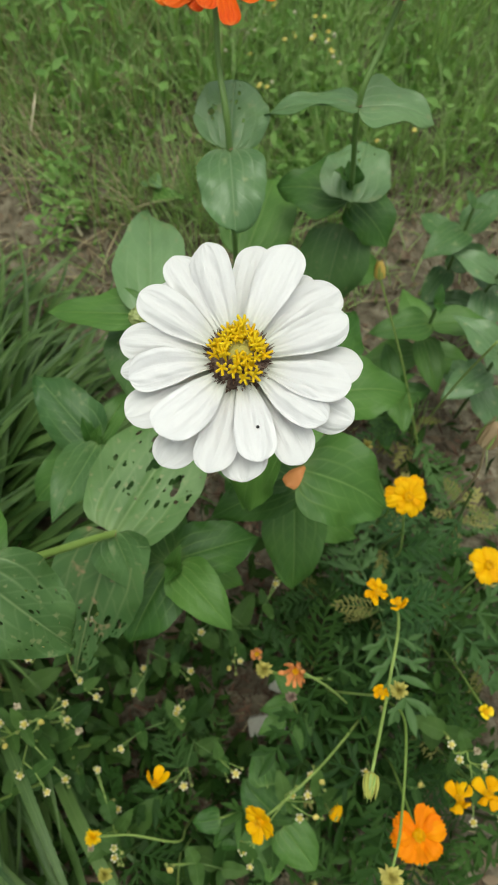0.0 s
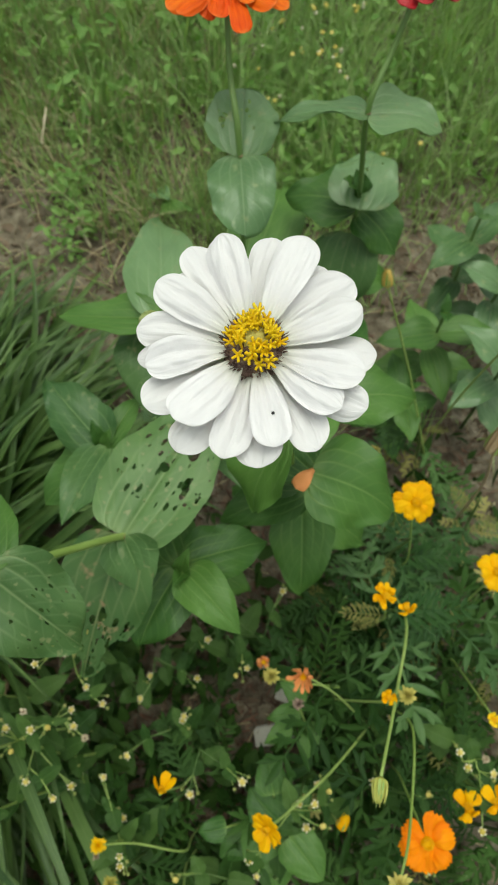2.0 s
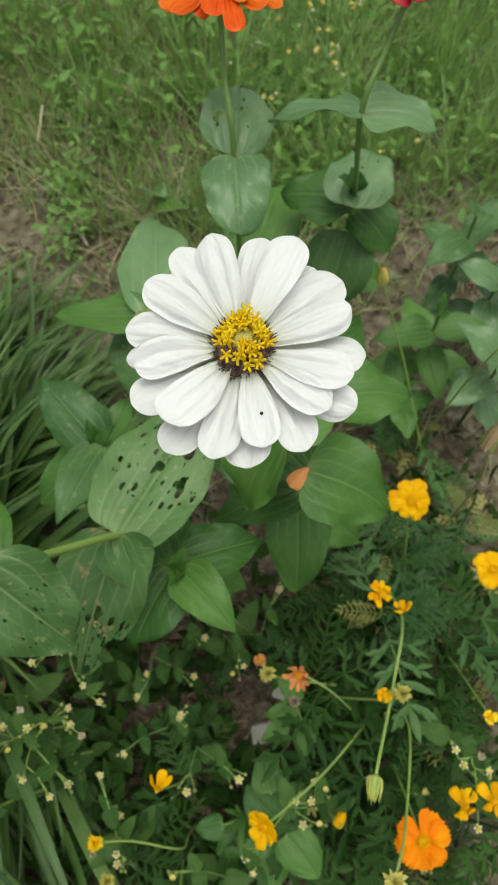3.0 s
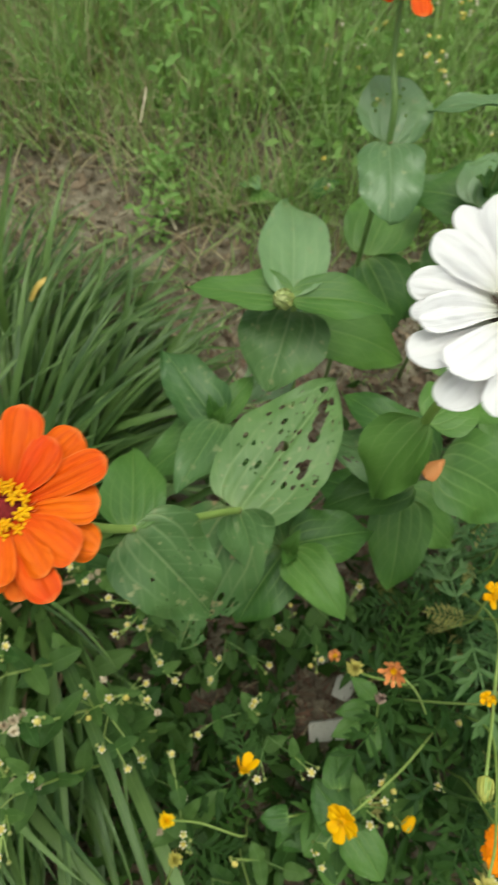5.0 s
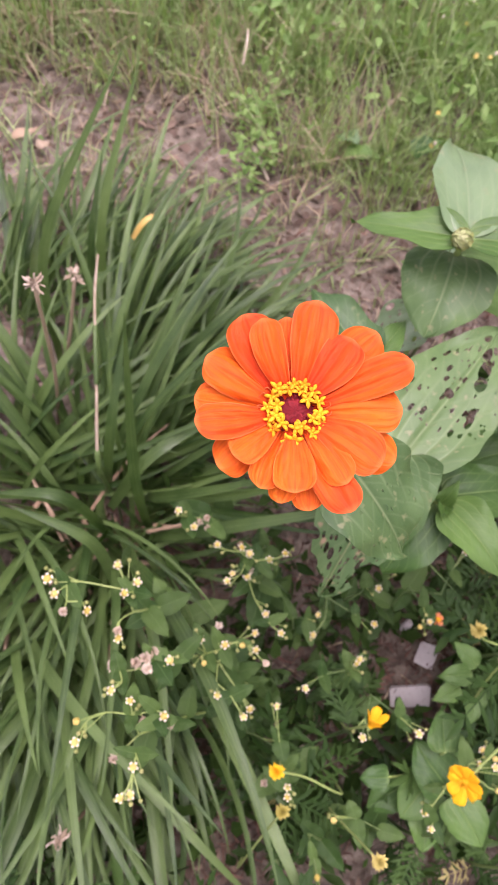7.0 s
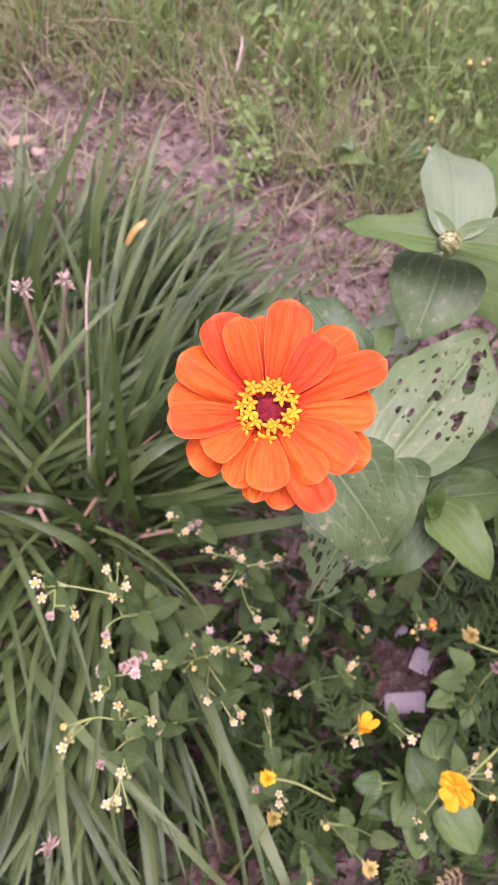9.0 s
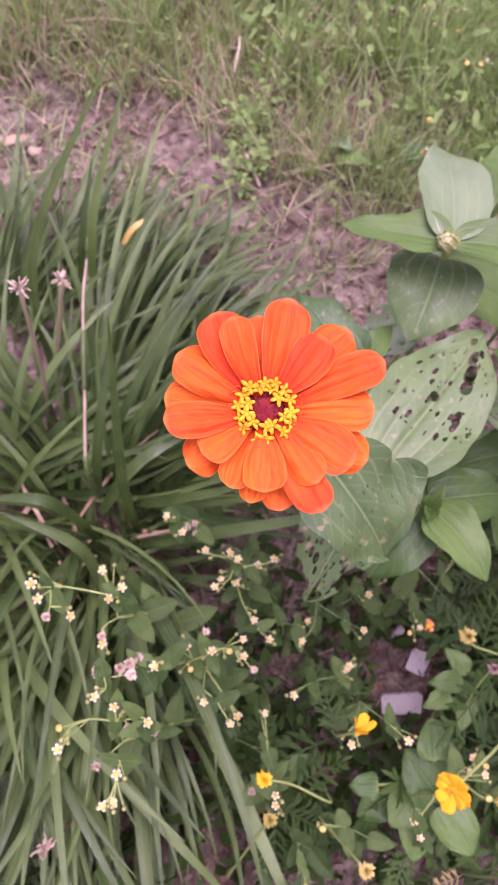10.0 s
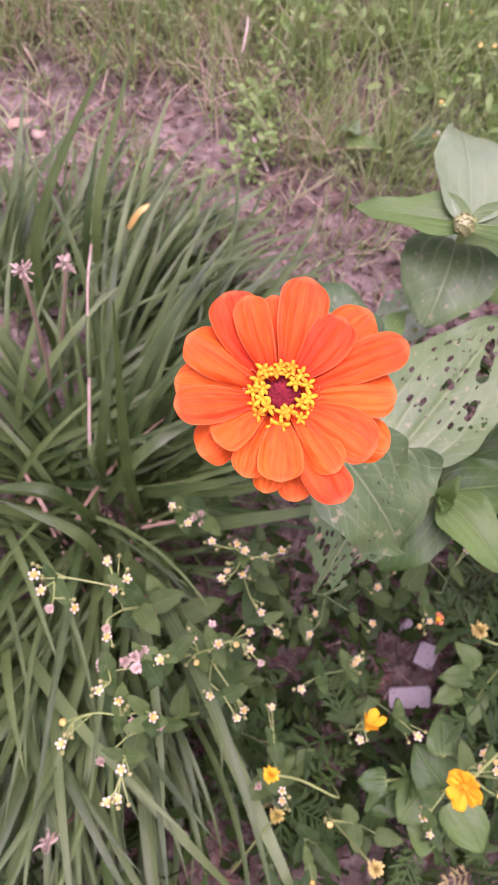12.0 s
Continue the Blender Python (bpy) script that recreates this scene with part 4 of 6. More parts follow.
def seed_stalk(base, top, seed):
    r = random.Random(seed)
    z = thing("seed_stalk", base, "dry brown seed stalk with a papery split head", "stalk", "dry seed stalks")
    mid = Vector(base).lerp(Vector(top), 0.5) + V(0.006, 0, 0)
    part("stem", tube("stem", (base, mid, top), 0.0022, 0.0017, 7, 6, 0.04), M_TAN, z)
    for k in range(22):
        d = V(r.gauss(0, 1), r.gauss(0, 1), r.gauss(0.5, 0.8)).normalized()
        l, w, bow = r.uniform(0.005, 0.009), r.uniform(0.002, 0.0045), r.uniform(-0.6, 0.6)
        me = sheet("husk", broad, l, w, 5, 4, lambda S, C: bow * l * S * S - 0.3 * w * C * C + 0.12 * w * np.sin(9 * S + 4 * C), 0.0002)
        at = Vector(top) + d * r.uniform(0.0, 0.004)
        part("husk", me, M_STRAW, z, "papery husk", along(at, at + d, (r.gauss(0, 1), r.gauss(0, 1), 0.3)))


seed_stalk((-0.45, 0.225, -0.005), (-0.391, 0.217, 0.376), 1)
seed_stalk((-0.465, 0.258, -0.005), (-0.382, 0.266, 0.311), 2)
seed_stalk((-0.30, -0.17, -0.005), (-0.302, -0.20, 0.187), 3)


# ---------------------------------------------------------------- cosmos and marigold
def fern_mesh(length, seed):
    """A deeply cut cosmos leaf."""
    r = random.Random(seed)
    pieces = []

    def lobe(base, ang, l, w, lift, droop):
        d = V(math.sin(ang), math.cos(ang), lift)
        x = V(math.cos(ang), -math.sin(ang), 0)
        vs, us = [], []
        for s, q in ((0, 0.3), (0.25, 0.85), (0.5, 1.0), (0.78, 0.7), (1.0, 0.04)):
            c = base + d * l * s
            for e in (-1, 0, 1):
                vs.append(c + x * (e * w * q / 2) + V(0, 0, 0.16 * w * abs(e) - droop * l * s * s))
                us.append(((e + 1) / 2, s))
        fs = [(3 * i + j, 3 * i + j + 1, 3 * i + j + 4, 3 * i + j + 3) for i in range(4) for j in range(2)]
        pieces.append((vs, fs, us))

    lobe(V(0, 0, 0), 0, length, 0.0022, 0.0, 0.25)
    if seed % 2:
        for i in range(8):
            s = 0.16 + 0.105 * i
            for side in (-1, 1):
                l = length * (0.36 - 0.34 * abs(s - 0.42)) * r.uniform(0.85, 1.1)
                ang = side * radians(r.uniform(40, 62))
                b = V(0, length * s, -0.25 * length * s * s)
                lobe(b, ang, l, 0.0038 * r.uniform(0.8, 1.2), r.uniform(0, 0.25), r.uniform(0.05, 0.35))
                for t, sub in ((0.35, 1), (0.5, -1)):
                    if r.random() < 0.8:
                        lobe(b + V(math.sin(ang), math.cos(ang), 0.08) * l * t, ang + sub * radians(r.uniform(28, 42)), l * r.uniform(0.28, 0.5), 0.0026, 0.1, 0.2)
        lobe(V(0, length * 0.95, -0.23 * length), 0, length * 0.16, 0.004, 0.0, 0.3)
        return joined("leaf", pieces)
    for i in range(4):
        s = 0.28 + 0.19 * i
        for side in (-1, 1):
            ang = side * radians(r.uniform(40, 62))
            l = length * (0.40 - 0.22 * abs(s - 0.45)) * r.uniform(0.8, 1.15)
            b = V(0, length * s, -0.25 * length * s * s)
            lobe(b, ang, l, 0.0068 * r.uniform(0.8, 1.2), r.uniform(-0.1, 0.3), r.uniform(0.05, 0.4))
            for t, sub in ((0.4, 1), (0.5, -1)):
                if r.random() < 0.75:
                    q = b + V(math.sin(ang), math.cos(ang), 0.1) * l * t
                    lobe(q, ang + sub * radians(36), l * r.uniform(0.3, 0.45), 0.0055, 0.1, 0.2)
    lobe(V(0, length * 0.88, -0.2 * length), 0, length * 0.3, 0.0085, 0.0, 0.3)
    return joined("leaf", pieces)


def puff_mesh():
    """A fluffy seed head: a small core with many short bristles."""
    r = random.Random(12)
    pieces = []
    for k in range(70):
        d = V(r.gauss(0, 1), r.gauss(0, 1), r.gauss(0.4, 1)).normalized()
        x = d.cross(V(0.2, 0.5, 0.8)).normalized()
        l, w = r.uniform(0.0022, 0.0038), 0.0005
        vs = [x * w * 0.4, -x * w * 0.4, d * l * 0.7 + x * w, d * l * 0.7 - x * w, d * l]
        pieces.append((vs, [(0, 1, 3, 2), (2, 3, 4)], [(0.5, 0.5)] * 5))
    return joined("flower_head", pieces, False)


BRISTLE = {}
for mt in (M_TAN, M_GREENDISC, M_CHAFF, M_YELLOW):
    BRISTLE[mt.name] = puff_mesh()
    BRISTLE[mt.name].materials.append(mt)

FERNS = [fern_mesh(l, i) for i, l in enumerate((0.075, 0.085, 0.095, 0.07, 0.09, 0.08))]
for f in FERNS:
    f.materials.append(M_COSLEAF)
FERNS_PALE = [f.copy() for f in FERNS]
for f in FERNS_PALE:
    f.materials[0] = M_COSPALE
FERNS_DRY = [f.copy() for f in FERNS[:3]]
for f in FERNS_DRY:
    f.materials[0] = M_COSDRY


def cosmos_head(parent, at, aim, size, n, material, seed, cup=0.2, label="", stray=0.0, layers=1, slim=1.0):
    """A cosmos flower: broad toothed rays round a small yellow disc."""
    r = random.Random(seed)
    m = Matrix.Translation(at) @ V(0, 0, 1).rotation_difference(Vector(aim).normalized()).to_matrix().to_4x4()
    head = part("flower_head", dome("flower_head", size * 0.13, size * 0.16, 5, 12, 0.35, seed), M_GOLD, parent, label, m)

    def wide(s):
        body = 0.3 + 0.7 * np.clip(s / 0.6, 0, 1)
        return body * np.sqrt(np.clip(1 - (np.clip(s - 0.75, 0, 1) / 0.30) ** 2.4, 0, 1))

    for lay_i in range(layers):
        for k in range(n):
            l = size * 0.5 * r.uniform(0.85, 1.1) * (1 - 0.28 * lay_i)
            w = l * r.uniform(0.75, 0.95) * min(1.0, 7.0 / n + 0.12) * slim
            c = cup + r.uniform(-0.15, 0.15) * (1 + stray) + 0.25 * lay_i
            ph = r.uniform(0, 6)
            me = sheet("petal", wide, l, w, 12, 12, lambda S, C: l * (c * S - 0.25 * S ** 3) - 0.14 * w * C * C + 0.035 * w * np.cos(C * 8 + ph) * S + 0.05 * w * np.sin(5 * S + ph) * C + stray * 0.1 * l * np.sin(6 * S + ph), 0.0003, (), 0.0, 1.7, 0.09)
            az = 360 * (k + 0.5 * lay_i) / n + r.uniform(-9, 9) * (1 + 2 * stray)
            part("petal", me, material, head, "", m @ pose(0, 0, 0, 0, 0, az) @ Matrix.Translation((0, size * 0.05, 0.001)))
    for k in range(8):
        a = radians(45 * k)
        q = (size * 0.09 * math.cos(a), size * 0.09 * math.sin(a), size * 0.08)
        part("floret", FLORETS[k % 4], M_AMBER, head, "", m @ Matrix.Translation(q) @ Matrix.Diagonal((0.5, 0.5, 0.7, 1)))
    part("calyx", dome("calyx", size * 0.10, size * 0.2, 5, 10), M_STEM, head, "", m @ pose(0, 0, -0.0005, 180))
    return head


def cosmos_bud(parent, at, aim, size, material=None, label="", ragged=True):
    m = Matrix.Translation(at) @ V(0, 0, 1).rotation_difference(Vector(aim).normalized()).to_matrix().to_4x4()
    bud = part("bud", dome("bud", size * 0.34, size * 0.95, 8, 14, 0.14), material or M_BUD, parent, label, m)
    r = random.Random(int(at[0] * 9000) + 7)
    for k in range(13):
        reach = size * (r.uniform(0.75, 1.15) if ragged else r.uniform(0.6, 0.9))
        bow = r.uniform(0.10, 0.26)
        me = sheet("sepal", lance, reach, size * r.uniform(0.1, 0.17), 6, 4, lambda S, C: size * (bow * S * S) - 0.02 * size * C * C)
        part("sepal", me, M_STEM if k % 3 == 0 or material == M_OCHRE and k % 3 == 1 else (material or M_BUD), bud, "", m @ pose(0, 0, 0, 0, 0, 27.7 * k) @ pose(0, size * 0.335, 0, r.uniform(80, 92)))
    return bud


def spent_head(parent, at, size, mesh, material, label):
    """A bristly head gone over."""
    part("seed_head", mesh, material, parent, label, Matrix.Translation(at) @ Matrix.Diagonal((size, size, size, 1)))


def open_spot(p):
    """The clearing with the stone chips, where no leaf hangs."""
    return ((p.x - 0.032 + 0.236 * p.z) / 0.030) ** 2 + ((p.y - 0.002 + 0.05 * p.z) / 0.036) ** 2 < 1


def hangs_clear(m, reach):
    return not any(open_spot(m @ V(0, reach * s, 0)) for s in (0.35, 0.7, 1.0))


def cosmos_plant(base, top, seed, leaves=12, label="bushy cosmos with dark green finely cut leaves, unseen rear rows added as shade", reach=1.0):
    """Stem with opposite ferny leaves; flowers are added to what it returns."""
    r = random.Random(seed)
    pale = base[0] > 0.12 and base[1] > 0.05
    z = thing("cosmos_plant", (base[0], base[1], -0.005), label, "flower", "cosmos in the bed")
    p0 = V(base[0], base[1], -0.01)
    p1 = p0.lerp(Vector(top), 0.5) + V(r.uniform(-0.015, 0.015), r.uniform(-0.015, 0.015), 0)
    part("stem", tube("stem", (p0, p1, top), 0.0024, 0.0012, 7, 8), M_STEM_DARK, z)
    line = curve_points((p0, p1, top), 10)
    for i in range(leaves):
        c = line[min(len(line) - 1, int((0.18 + 0.66 * (i // 2 * 2) / leaves) * len(line)))]
        a = (i % 2) * 180 + (i // 2) * 73 + seed * 40 + r.uniform(-20, 20)
        k = reach * r.uniform(0.8, 1.15)
        q = Matrix.Translation(c) @ pose(0, 0, 0, 0, 0, a) @ pose(0, 0, 0, r.uniform(-25, 45), r.uniform(-35, 35), 0) @ Matrix.Diagonal((k, k, k, 1))
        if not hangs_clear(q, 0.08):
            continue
        if r.random() < (0.28 if pale else 0.12):
            part("leaf", FERNS_DRY[r.randrange(3)], M_COSDRY, z, "yellowed drying leaf", q @ Matrix.Scale(0.45, 4))
        elif pale:
            part("leaf", FERNS_PALE[r.randrange(len(FERNS))], M_COSPALE, z, "bluish green cut leaf", q)
        else:
            part("leaf", FERNS[r.randrange(len(FERNS))], M_COSLEAF, z, "", q)
    return z


def stalk(parent, pts, r0=0.0013, r1=0.0010, material=None):
    x, y, h = pts[0]
    foot = [(x + 0.012, y + 0.01, -0.005), (x + 0.004, y + 0.004, h * 0.6)] if h > 0.03 else []
    part("stem", tube("stem", foot + list(pts), r0, r1, 7, 7), material or M_STEM, parent)


def cosmos_bed():
    a = cosmos_plant((0.17, 0.14), (0.15, 0.15, 0.27), 1, label="cosmos with a golden semi-double flower and cut leaves")
    stalk(a, [(0.16, 0.145, 0.2), (0.146, 0.16, 0.29), (0.140, 0.166, 0.333)])
    cosmos_head(a, (0.140, 0.165, 0.338), (0, -0.25, 1), 0.035, 9, M_GOLD, 1, 0.10, "golden yellow semi-double flower", 0.3, 2, 0.85)
    b = cosmos_plant((0.13, 0.08), (0.12, 0.075, 0.30), 2, label="cosmos with small orange flowers and a drooping bud")
    stalk(b, [(0.125, 0.08, 0.25), (0.106, 0.08, 0.35), (0.101, 0.079, 0.385)])
    cosmos_head(b, (0.101, 0.079, 0.388), (0.1, -0.2, 1), 0.018, 9, M_GOLD, 2, 0.35, "small golden orange flower", 1.2, 2, 0.55)
    stalk(b, [(0.15, 0.10, 0.15), (0.14, 0.08, 0.27), (0.128, 0.074, 0.338)])
    cosmos_head(b, (0.127, 0.074, 0.341), (-0.3, 0.5, 0.7), 0.015, 5, M_GOLD, 3, 0.6, "half-closed orange flower", 0.8)
    stalk(b, [(0.145, 0.12, 0.16), (0.138, 0.074, 0.28), (0.116, 0.016, 0.34), (0.09, -0.044, 0.399)], 0.0014, 0.0012)
    cosmos_bud(b, (0.0895, -0.0455, 0.400), (-0.2, -0.85, 0.35), 0.0150, M_YBUD, "yellowish green closed bud")
    c = cosmos_plant((0.09, 0.02), (0.08, 0.02, 0.24), 3, label="cosmos with fading orange heads and cut leaves")
    stalk(c, [(0.12, -0.01, 0.12), (0.08, 0.012, 0.24), (0.048, 0.026, 0.296)])
    cosmos_head(c, (0.047, 0.026, 0.299), (-0.3, -0.4, 1), 0.021, 10, M_SALMON, 4, 1.7, "crumpled salmon orange flower", 2.4, 2, 0.5)
    stalk(c, [(0.09, 0.01, 0.15), (0.114, 0.006, 0.3), (0.119, 0.010, 0.355)])
    spent_head(c, (0.119, 0.010, 0.357), 2.4, BRISTLE[M_GREENDISC.name], M_GREENDISC, "yellowish brown spent seed head")
    cosmos_head(c, (0.108, 0.009, 0.348), (-0.2, -0.2, 1), 0.011, 6, M_GOLD, 5, 0.8, "small yellow flower", 0.5)
    stalk(c, [(0.085, 0.02, 0.2), (0.04, 0.024, 0.22), (0.02, 0.027, 0.254)])
    spent_head(c, (0.020, 0.027, 0.256), 2.6, BRISTLE[M_GREENDISC.name], M_GREENDISC, "fading greenish yellow head")
    stalk(c, [(0.066, -0.028, 0.11), (0.052, -0.006, 0.2), (0.044, 0.004, 0.255)])
    spent_head(c, (0.044, 0.004, 0.256), 1.8, BRISTLE[M_CHAFF.name], M_CHAFF, "brown dead head")
    d = cosmos_plant((0.15, -0.05), (0.15, -0.07, 0.24), 4, label="cosmos with a large bright orange flower")
    stalk(d, [(0.15, -0.06, 0.15), (0.142, -0.085, 0.26), (0.140, -0.096, 0.294)])
    cosmos_head(d, (0.140, -0.096, 0.300), (-0.05, -0.1, 1), 0.040, 9, M_COSMOS, 6, 0.12, "bright orange flower", 0.8)
    stalk(d, [(0.147, 0.0, 0.16), (0.147, -0.018, 0.24), (0.125, -0.085, 0.312), (0.112, -0.118, 0.33)], 0.0013, 0.0011)
    spent_head(d, (0.111, -0.119, 0.332), 3.0, BRISTLE[M_GREENDISC.name], M_GREENDISC, "greenish yellow spent head")
    e = cosmos_plant((0.07, -0.06), (0.05, -0.08, 0.17), 5, 12, "low cosmos with golden yellow flowers")
    stalk(e, [(0.126, -0.015, 0.12), (0.08, -0.055, 0.18), (0.038, -0.084, 0.225), (0.021, -0.093, 0.25)], 0.0014, 0.0012)
    cosmos_head(e, (0.019, -0.094, 0.254), (-0.55, -0.35, 0.6), 0.030, 8, M_GOLD, 7, 0.55, "golden yellow flower turned aside", 0.3)
    stalk(e, [(0.08, -0.09, 0.05), (0.089, -0.103, 0.165)])
    cosmos_bud(e, (0.089, -0.104, 0.166), (0.5, 0.8, 0.5), 0.015, M_GOLD, "slender yellow bud", False)
    f = cosmos_plant((-0.06, -0.09), (-0.065, -0.08, 0.2), 6, 5, "low cosmos with a small yellow flower")
    stalk(f, [(-0.063, -0.072, 0.15), (-0.07, -0.068, 0.24), (-0.069, -0.065, 0.28)])
    cosmos_head(f, (-0.069, -0.065, 0.284), (0.25, 0.6, 0.6), 0.019, 4, M_GOLD, 8, 1.9, "small yellow flower with upturned petals", 0.4)
    g = cosmos_plant((0.22, 0.08), (0.21, 0.1, 0.26), 7, label="cosmos with an orange-yellow flower")
    stalk(g, [(0.212, 0.1, 0.2), (0.215, 0.113, 0.295)])
    cosmos_head(g, (0.214, 0.114, 0.300), (0.2, 0.0, 1), 0.032, 8, M_GOLD, 9, 0.3, "orange-yellow flower", 0.3)
    stalk(g, [(0.22, 0.05, 0.12), (0.217, -0.005, 0.247)])
    cosmos_head(g, (0.216, -0.007, 0.25), (0, 0, 1), 0.012, 6, M_YELLOW, 10, 0.9, "small yellow flower", 0.3)
    h = cosmos_plant((0.22, -0.05), (0.21, -0.07, 0.22), 8, label="cosmos with ragged yellow flowers")
    for i, (p, s) in enumerate((((0.183, -0.076, 0.27), 0.026), ((0.206, -0.072, 0.275), 0.028))):
        stalk(h, [(0.21, -0.065, 0.18), (p[0] + 0.004, p[1], p[2] - 0.006)])
        cosmos_head(h, p, (-0.3, 0.5, 0.6), s, 6, M_GOLD, 20 + i, 0.7, "ragged golden flower", 1.4, 1, 0.75)
    k = cosmos_plant((0.22, 0.30), (0.20, 0.33, 0.16), 9, 10, "cosmos with a tall closed yellow bud")
    stalk(k, [(0.214, 0.30, 0.08), (0.175, 0.35, 0.2), (0.130, 0.384, 0.325)])
    cosmos_bud(k, (0.129, 0.385, 0.327), (-0.1, 0.5, 1), 0.017, M_OCHRE, "closed orange-yellow bud with green sepals")
    stalk(k, [(0.229, 0.332, 0.09), (0.223, 0.315, 0.24), (0.222, 0.30, 0.36)], 0.0013, 0.0012)
    l = cosmos_plant((0.26, 0.2), (0.24, 0.21, 0.2), 10, 12, "cosmos with a withered brown flower")
    stalk(l, [(0.244, 0.216, 0.1), (0.228, 0.21, 0.25), (0.213, 0.214, 0.33)], 0.0014, 0.0012, M_TAN)
    cosmos_bud(l, (0.212, 0.215, 0.334), (0.2, 0.4, 0.8), 0.026, M_TAN, "withered brown flower")
    stalk(l, [(0.15, 0.19, 0.2), (0.118, 0.212, 0.29), (0.11, 0.217, 0.318)])
    spent_head(l, (0.11, 0.217, 0.32), 1.8, BRISTLE[M_GREENDISC.name], M_GREENDISC, "small brownish yellow head")
    m = cosmos_plant((-0.10, -0.15), (-0.11, -0.14, 0.16), 11, 12, "low cosmos with spent yellow heads")
    stalk(m, [(-0.06, -0.13, 0.14), (-0.1, -0.118, 0.18), (-0.128, -0.115, 0.209)])
    spent_head(m, (-0.130, -0.115, 0.211), 2.4, BRISTLE[M_YELLOW.name], M_YELLOW, "spent yellow head")
    stalk(m, [(-0.139, -0.22, 0.06), (-0.125, -0.17, 0.15), (-0.119, -0.148, 0.198)])
    spent_head(m, (-0.119, -0.146, 0.2), 2.2, BRISTLE[M_GREENDISC.name], M_GREENDISC, "round yellow head")
    stalk(m, [(-0.06, -0.15, 0.1), (-0.049, -0.159, 0.268)])
    spent_head(m, (-0.049, -0.159, 0.272), 2.2, BRISTLE[M_GREENDISC.name], M_GREENDISC, "greenish yellow head")
    for i, (bx, by, hh) in enumerate(((0.02, -0.16, 0.15), (0.10, -0.17, 0.17), (0.19, -0.15, 0.18), (0.09, 0.10, 0.17), (0.11, 0.04, 0.19), (0.20, 0.03, 0.18),
                                      (0.27, 0.02, 0.2), (0.28, 0.12, 0.2), (0.26, -0.12, 0.18), (0.18, 0.22, 0.16))):
        cosmos_plant((bx, by), (bx + 0.01, by + 0.01, hh), 30 + i, 8)
    # Unseen rows added behind the camera to keep sky light off the bed.
    for i in range(13):
        q = random.Random(300 + i)
        bx, by = -0.36 + 0.058 * i, -0.31 - 0.07 * (i % 3)
        cosmos_plant((bx, by), (bx + q.uniform(-0.02, 0.02), by - 0.01, q.uniform(0.28, 0.38)), 60 + i, 14, reach=1.25)
    stub = thing("cosmos_plant", (0.016, 0.045, 0.0), "small salmon orange cosmos floret on a short stalk", "flower", "cosmos in the bed")
    stalk(stub, [(0.03, 0.05, -0.005), (0.016, 0.045, 0.142)])
    cosmos_head(stub, (0.016, 0.045, 0.144), (0, 0, 1), 0.013, 5, M_SALMON, 41, 1.0, "", 0.9)


cosmos_bed()


# ---------------------------------------------------------------- small white-and-yellow weeds
BUTTON = dome("flower_head", 0.0020, 0.0017, 6, 14, 0.45, 4)
BUTTON.materials.append(M_BUTTON)

PUFF = puff_mesh()
PUFF.materials.append(M_PUFF)


def ray_ring():
    pieces = []
    for k in range(5):
        a = 2 * math.pi * k / 5
        c, s = math.cos(a), math.sin(a)
        vs = [(q * c - e * w * s, q * s + e * w * c, 0.0006) for q, w in ((0.0015, 0.0006), (0.0026, 0.0010), (0.0033, 0.0008)) for e in (-1, 1)]
        pieces.append((vs, [(0, 1, 3, 2), (2, 3, 5, 4)], [(0.5, 0.5)] * 6))
    return joined("ray_ring", pieces)


CLOSED = dome("flower_head", 0.0017, 0.0024, 5, 9, 0.2, 5)
CLOSED.materials.append(M_GREENBUD)
PALE_BUTTON = dome("flower_head", 0.0017, 0.0022, 5, 10, 0.4, 5)
PALE_BUTTON.materials.append(M_RAY)
RING = ray_ring()
RING.materials.append(M_RAY)
GALS = []
for i in range(6):
    g = random.Random(i)
    GALS.append(sheet("leaf", lambda s: ovate(s) * (1 + 0.13 * ((s * 7.0) % 1.0 - 0.5)), g.uniform(0.024, 0.042), g.uniform(0.013, 0.022), 28, 8,
                      lambda S, C: 0.004 * S - 0.006 * S * S + 0.0022 * np.abs(C) * (1 - 0.6 * S) + 0.0008 * np.sin(14 * S) * np.abs(C), 0.0003))
    GALS[-1].materials.append(M_GALLEAF)


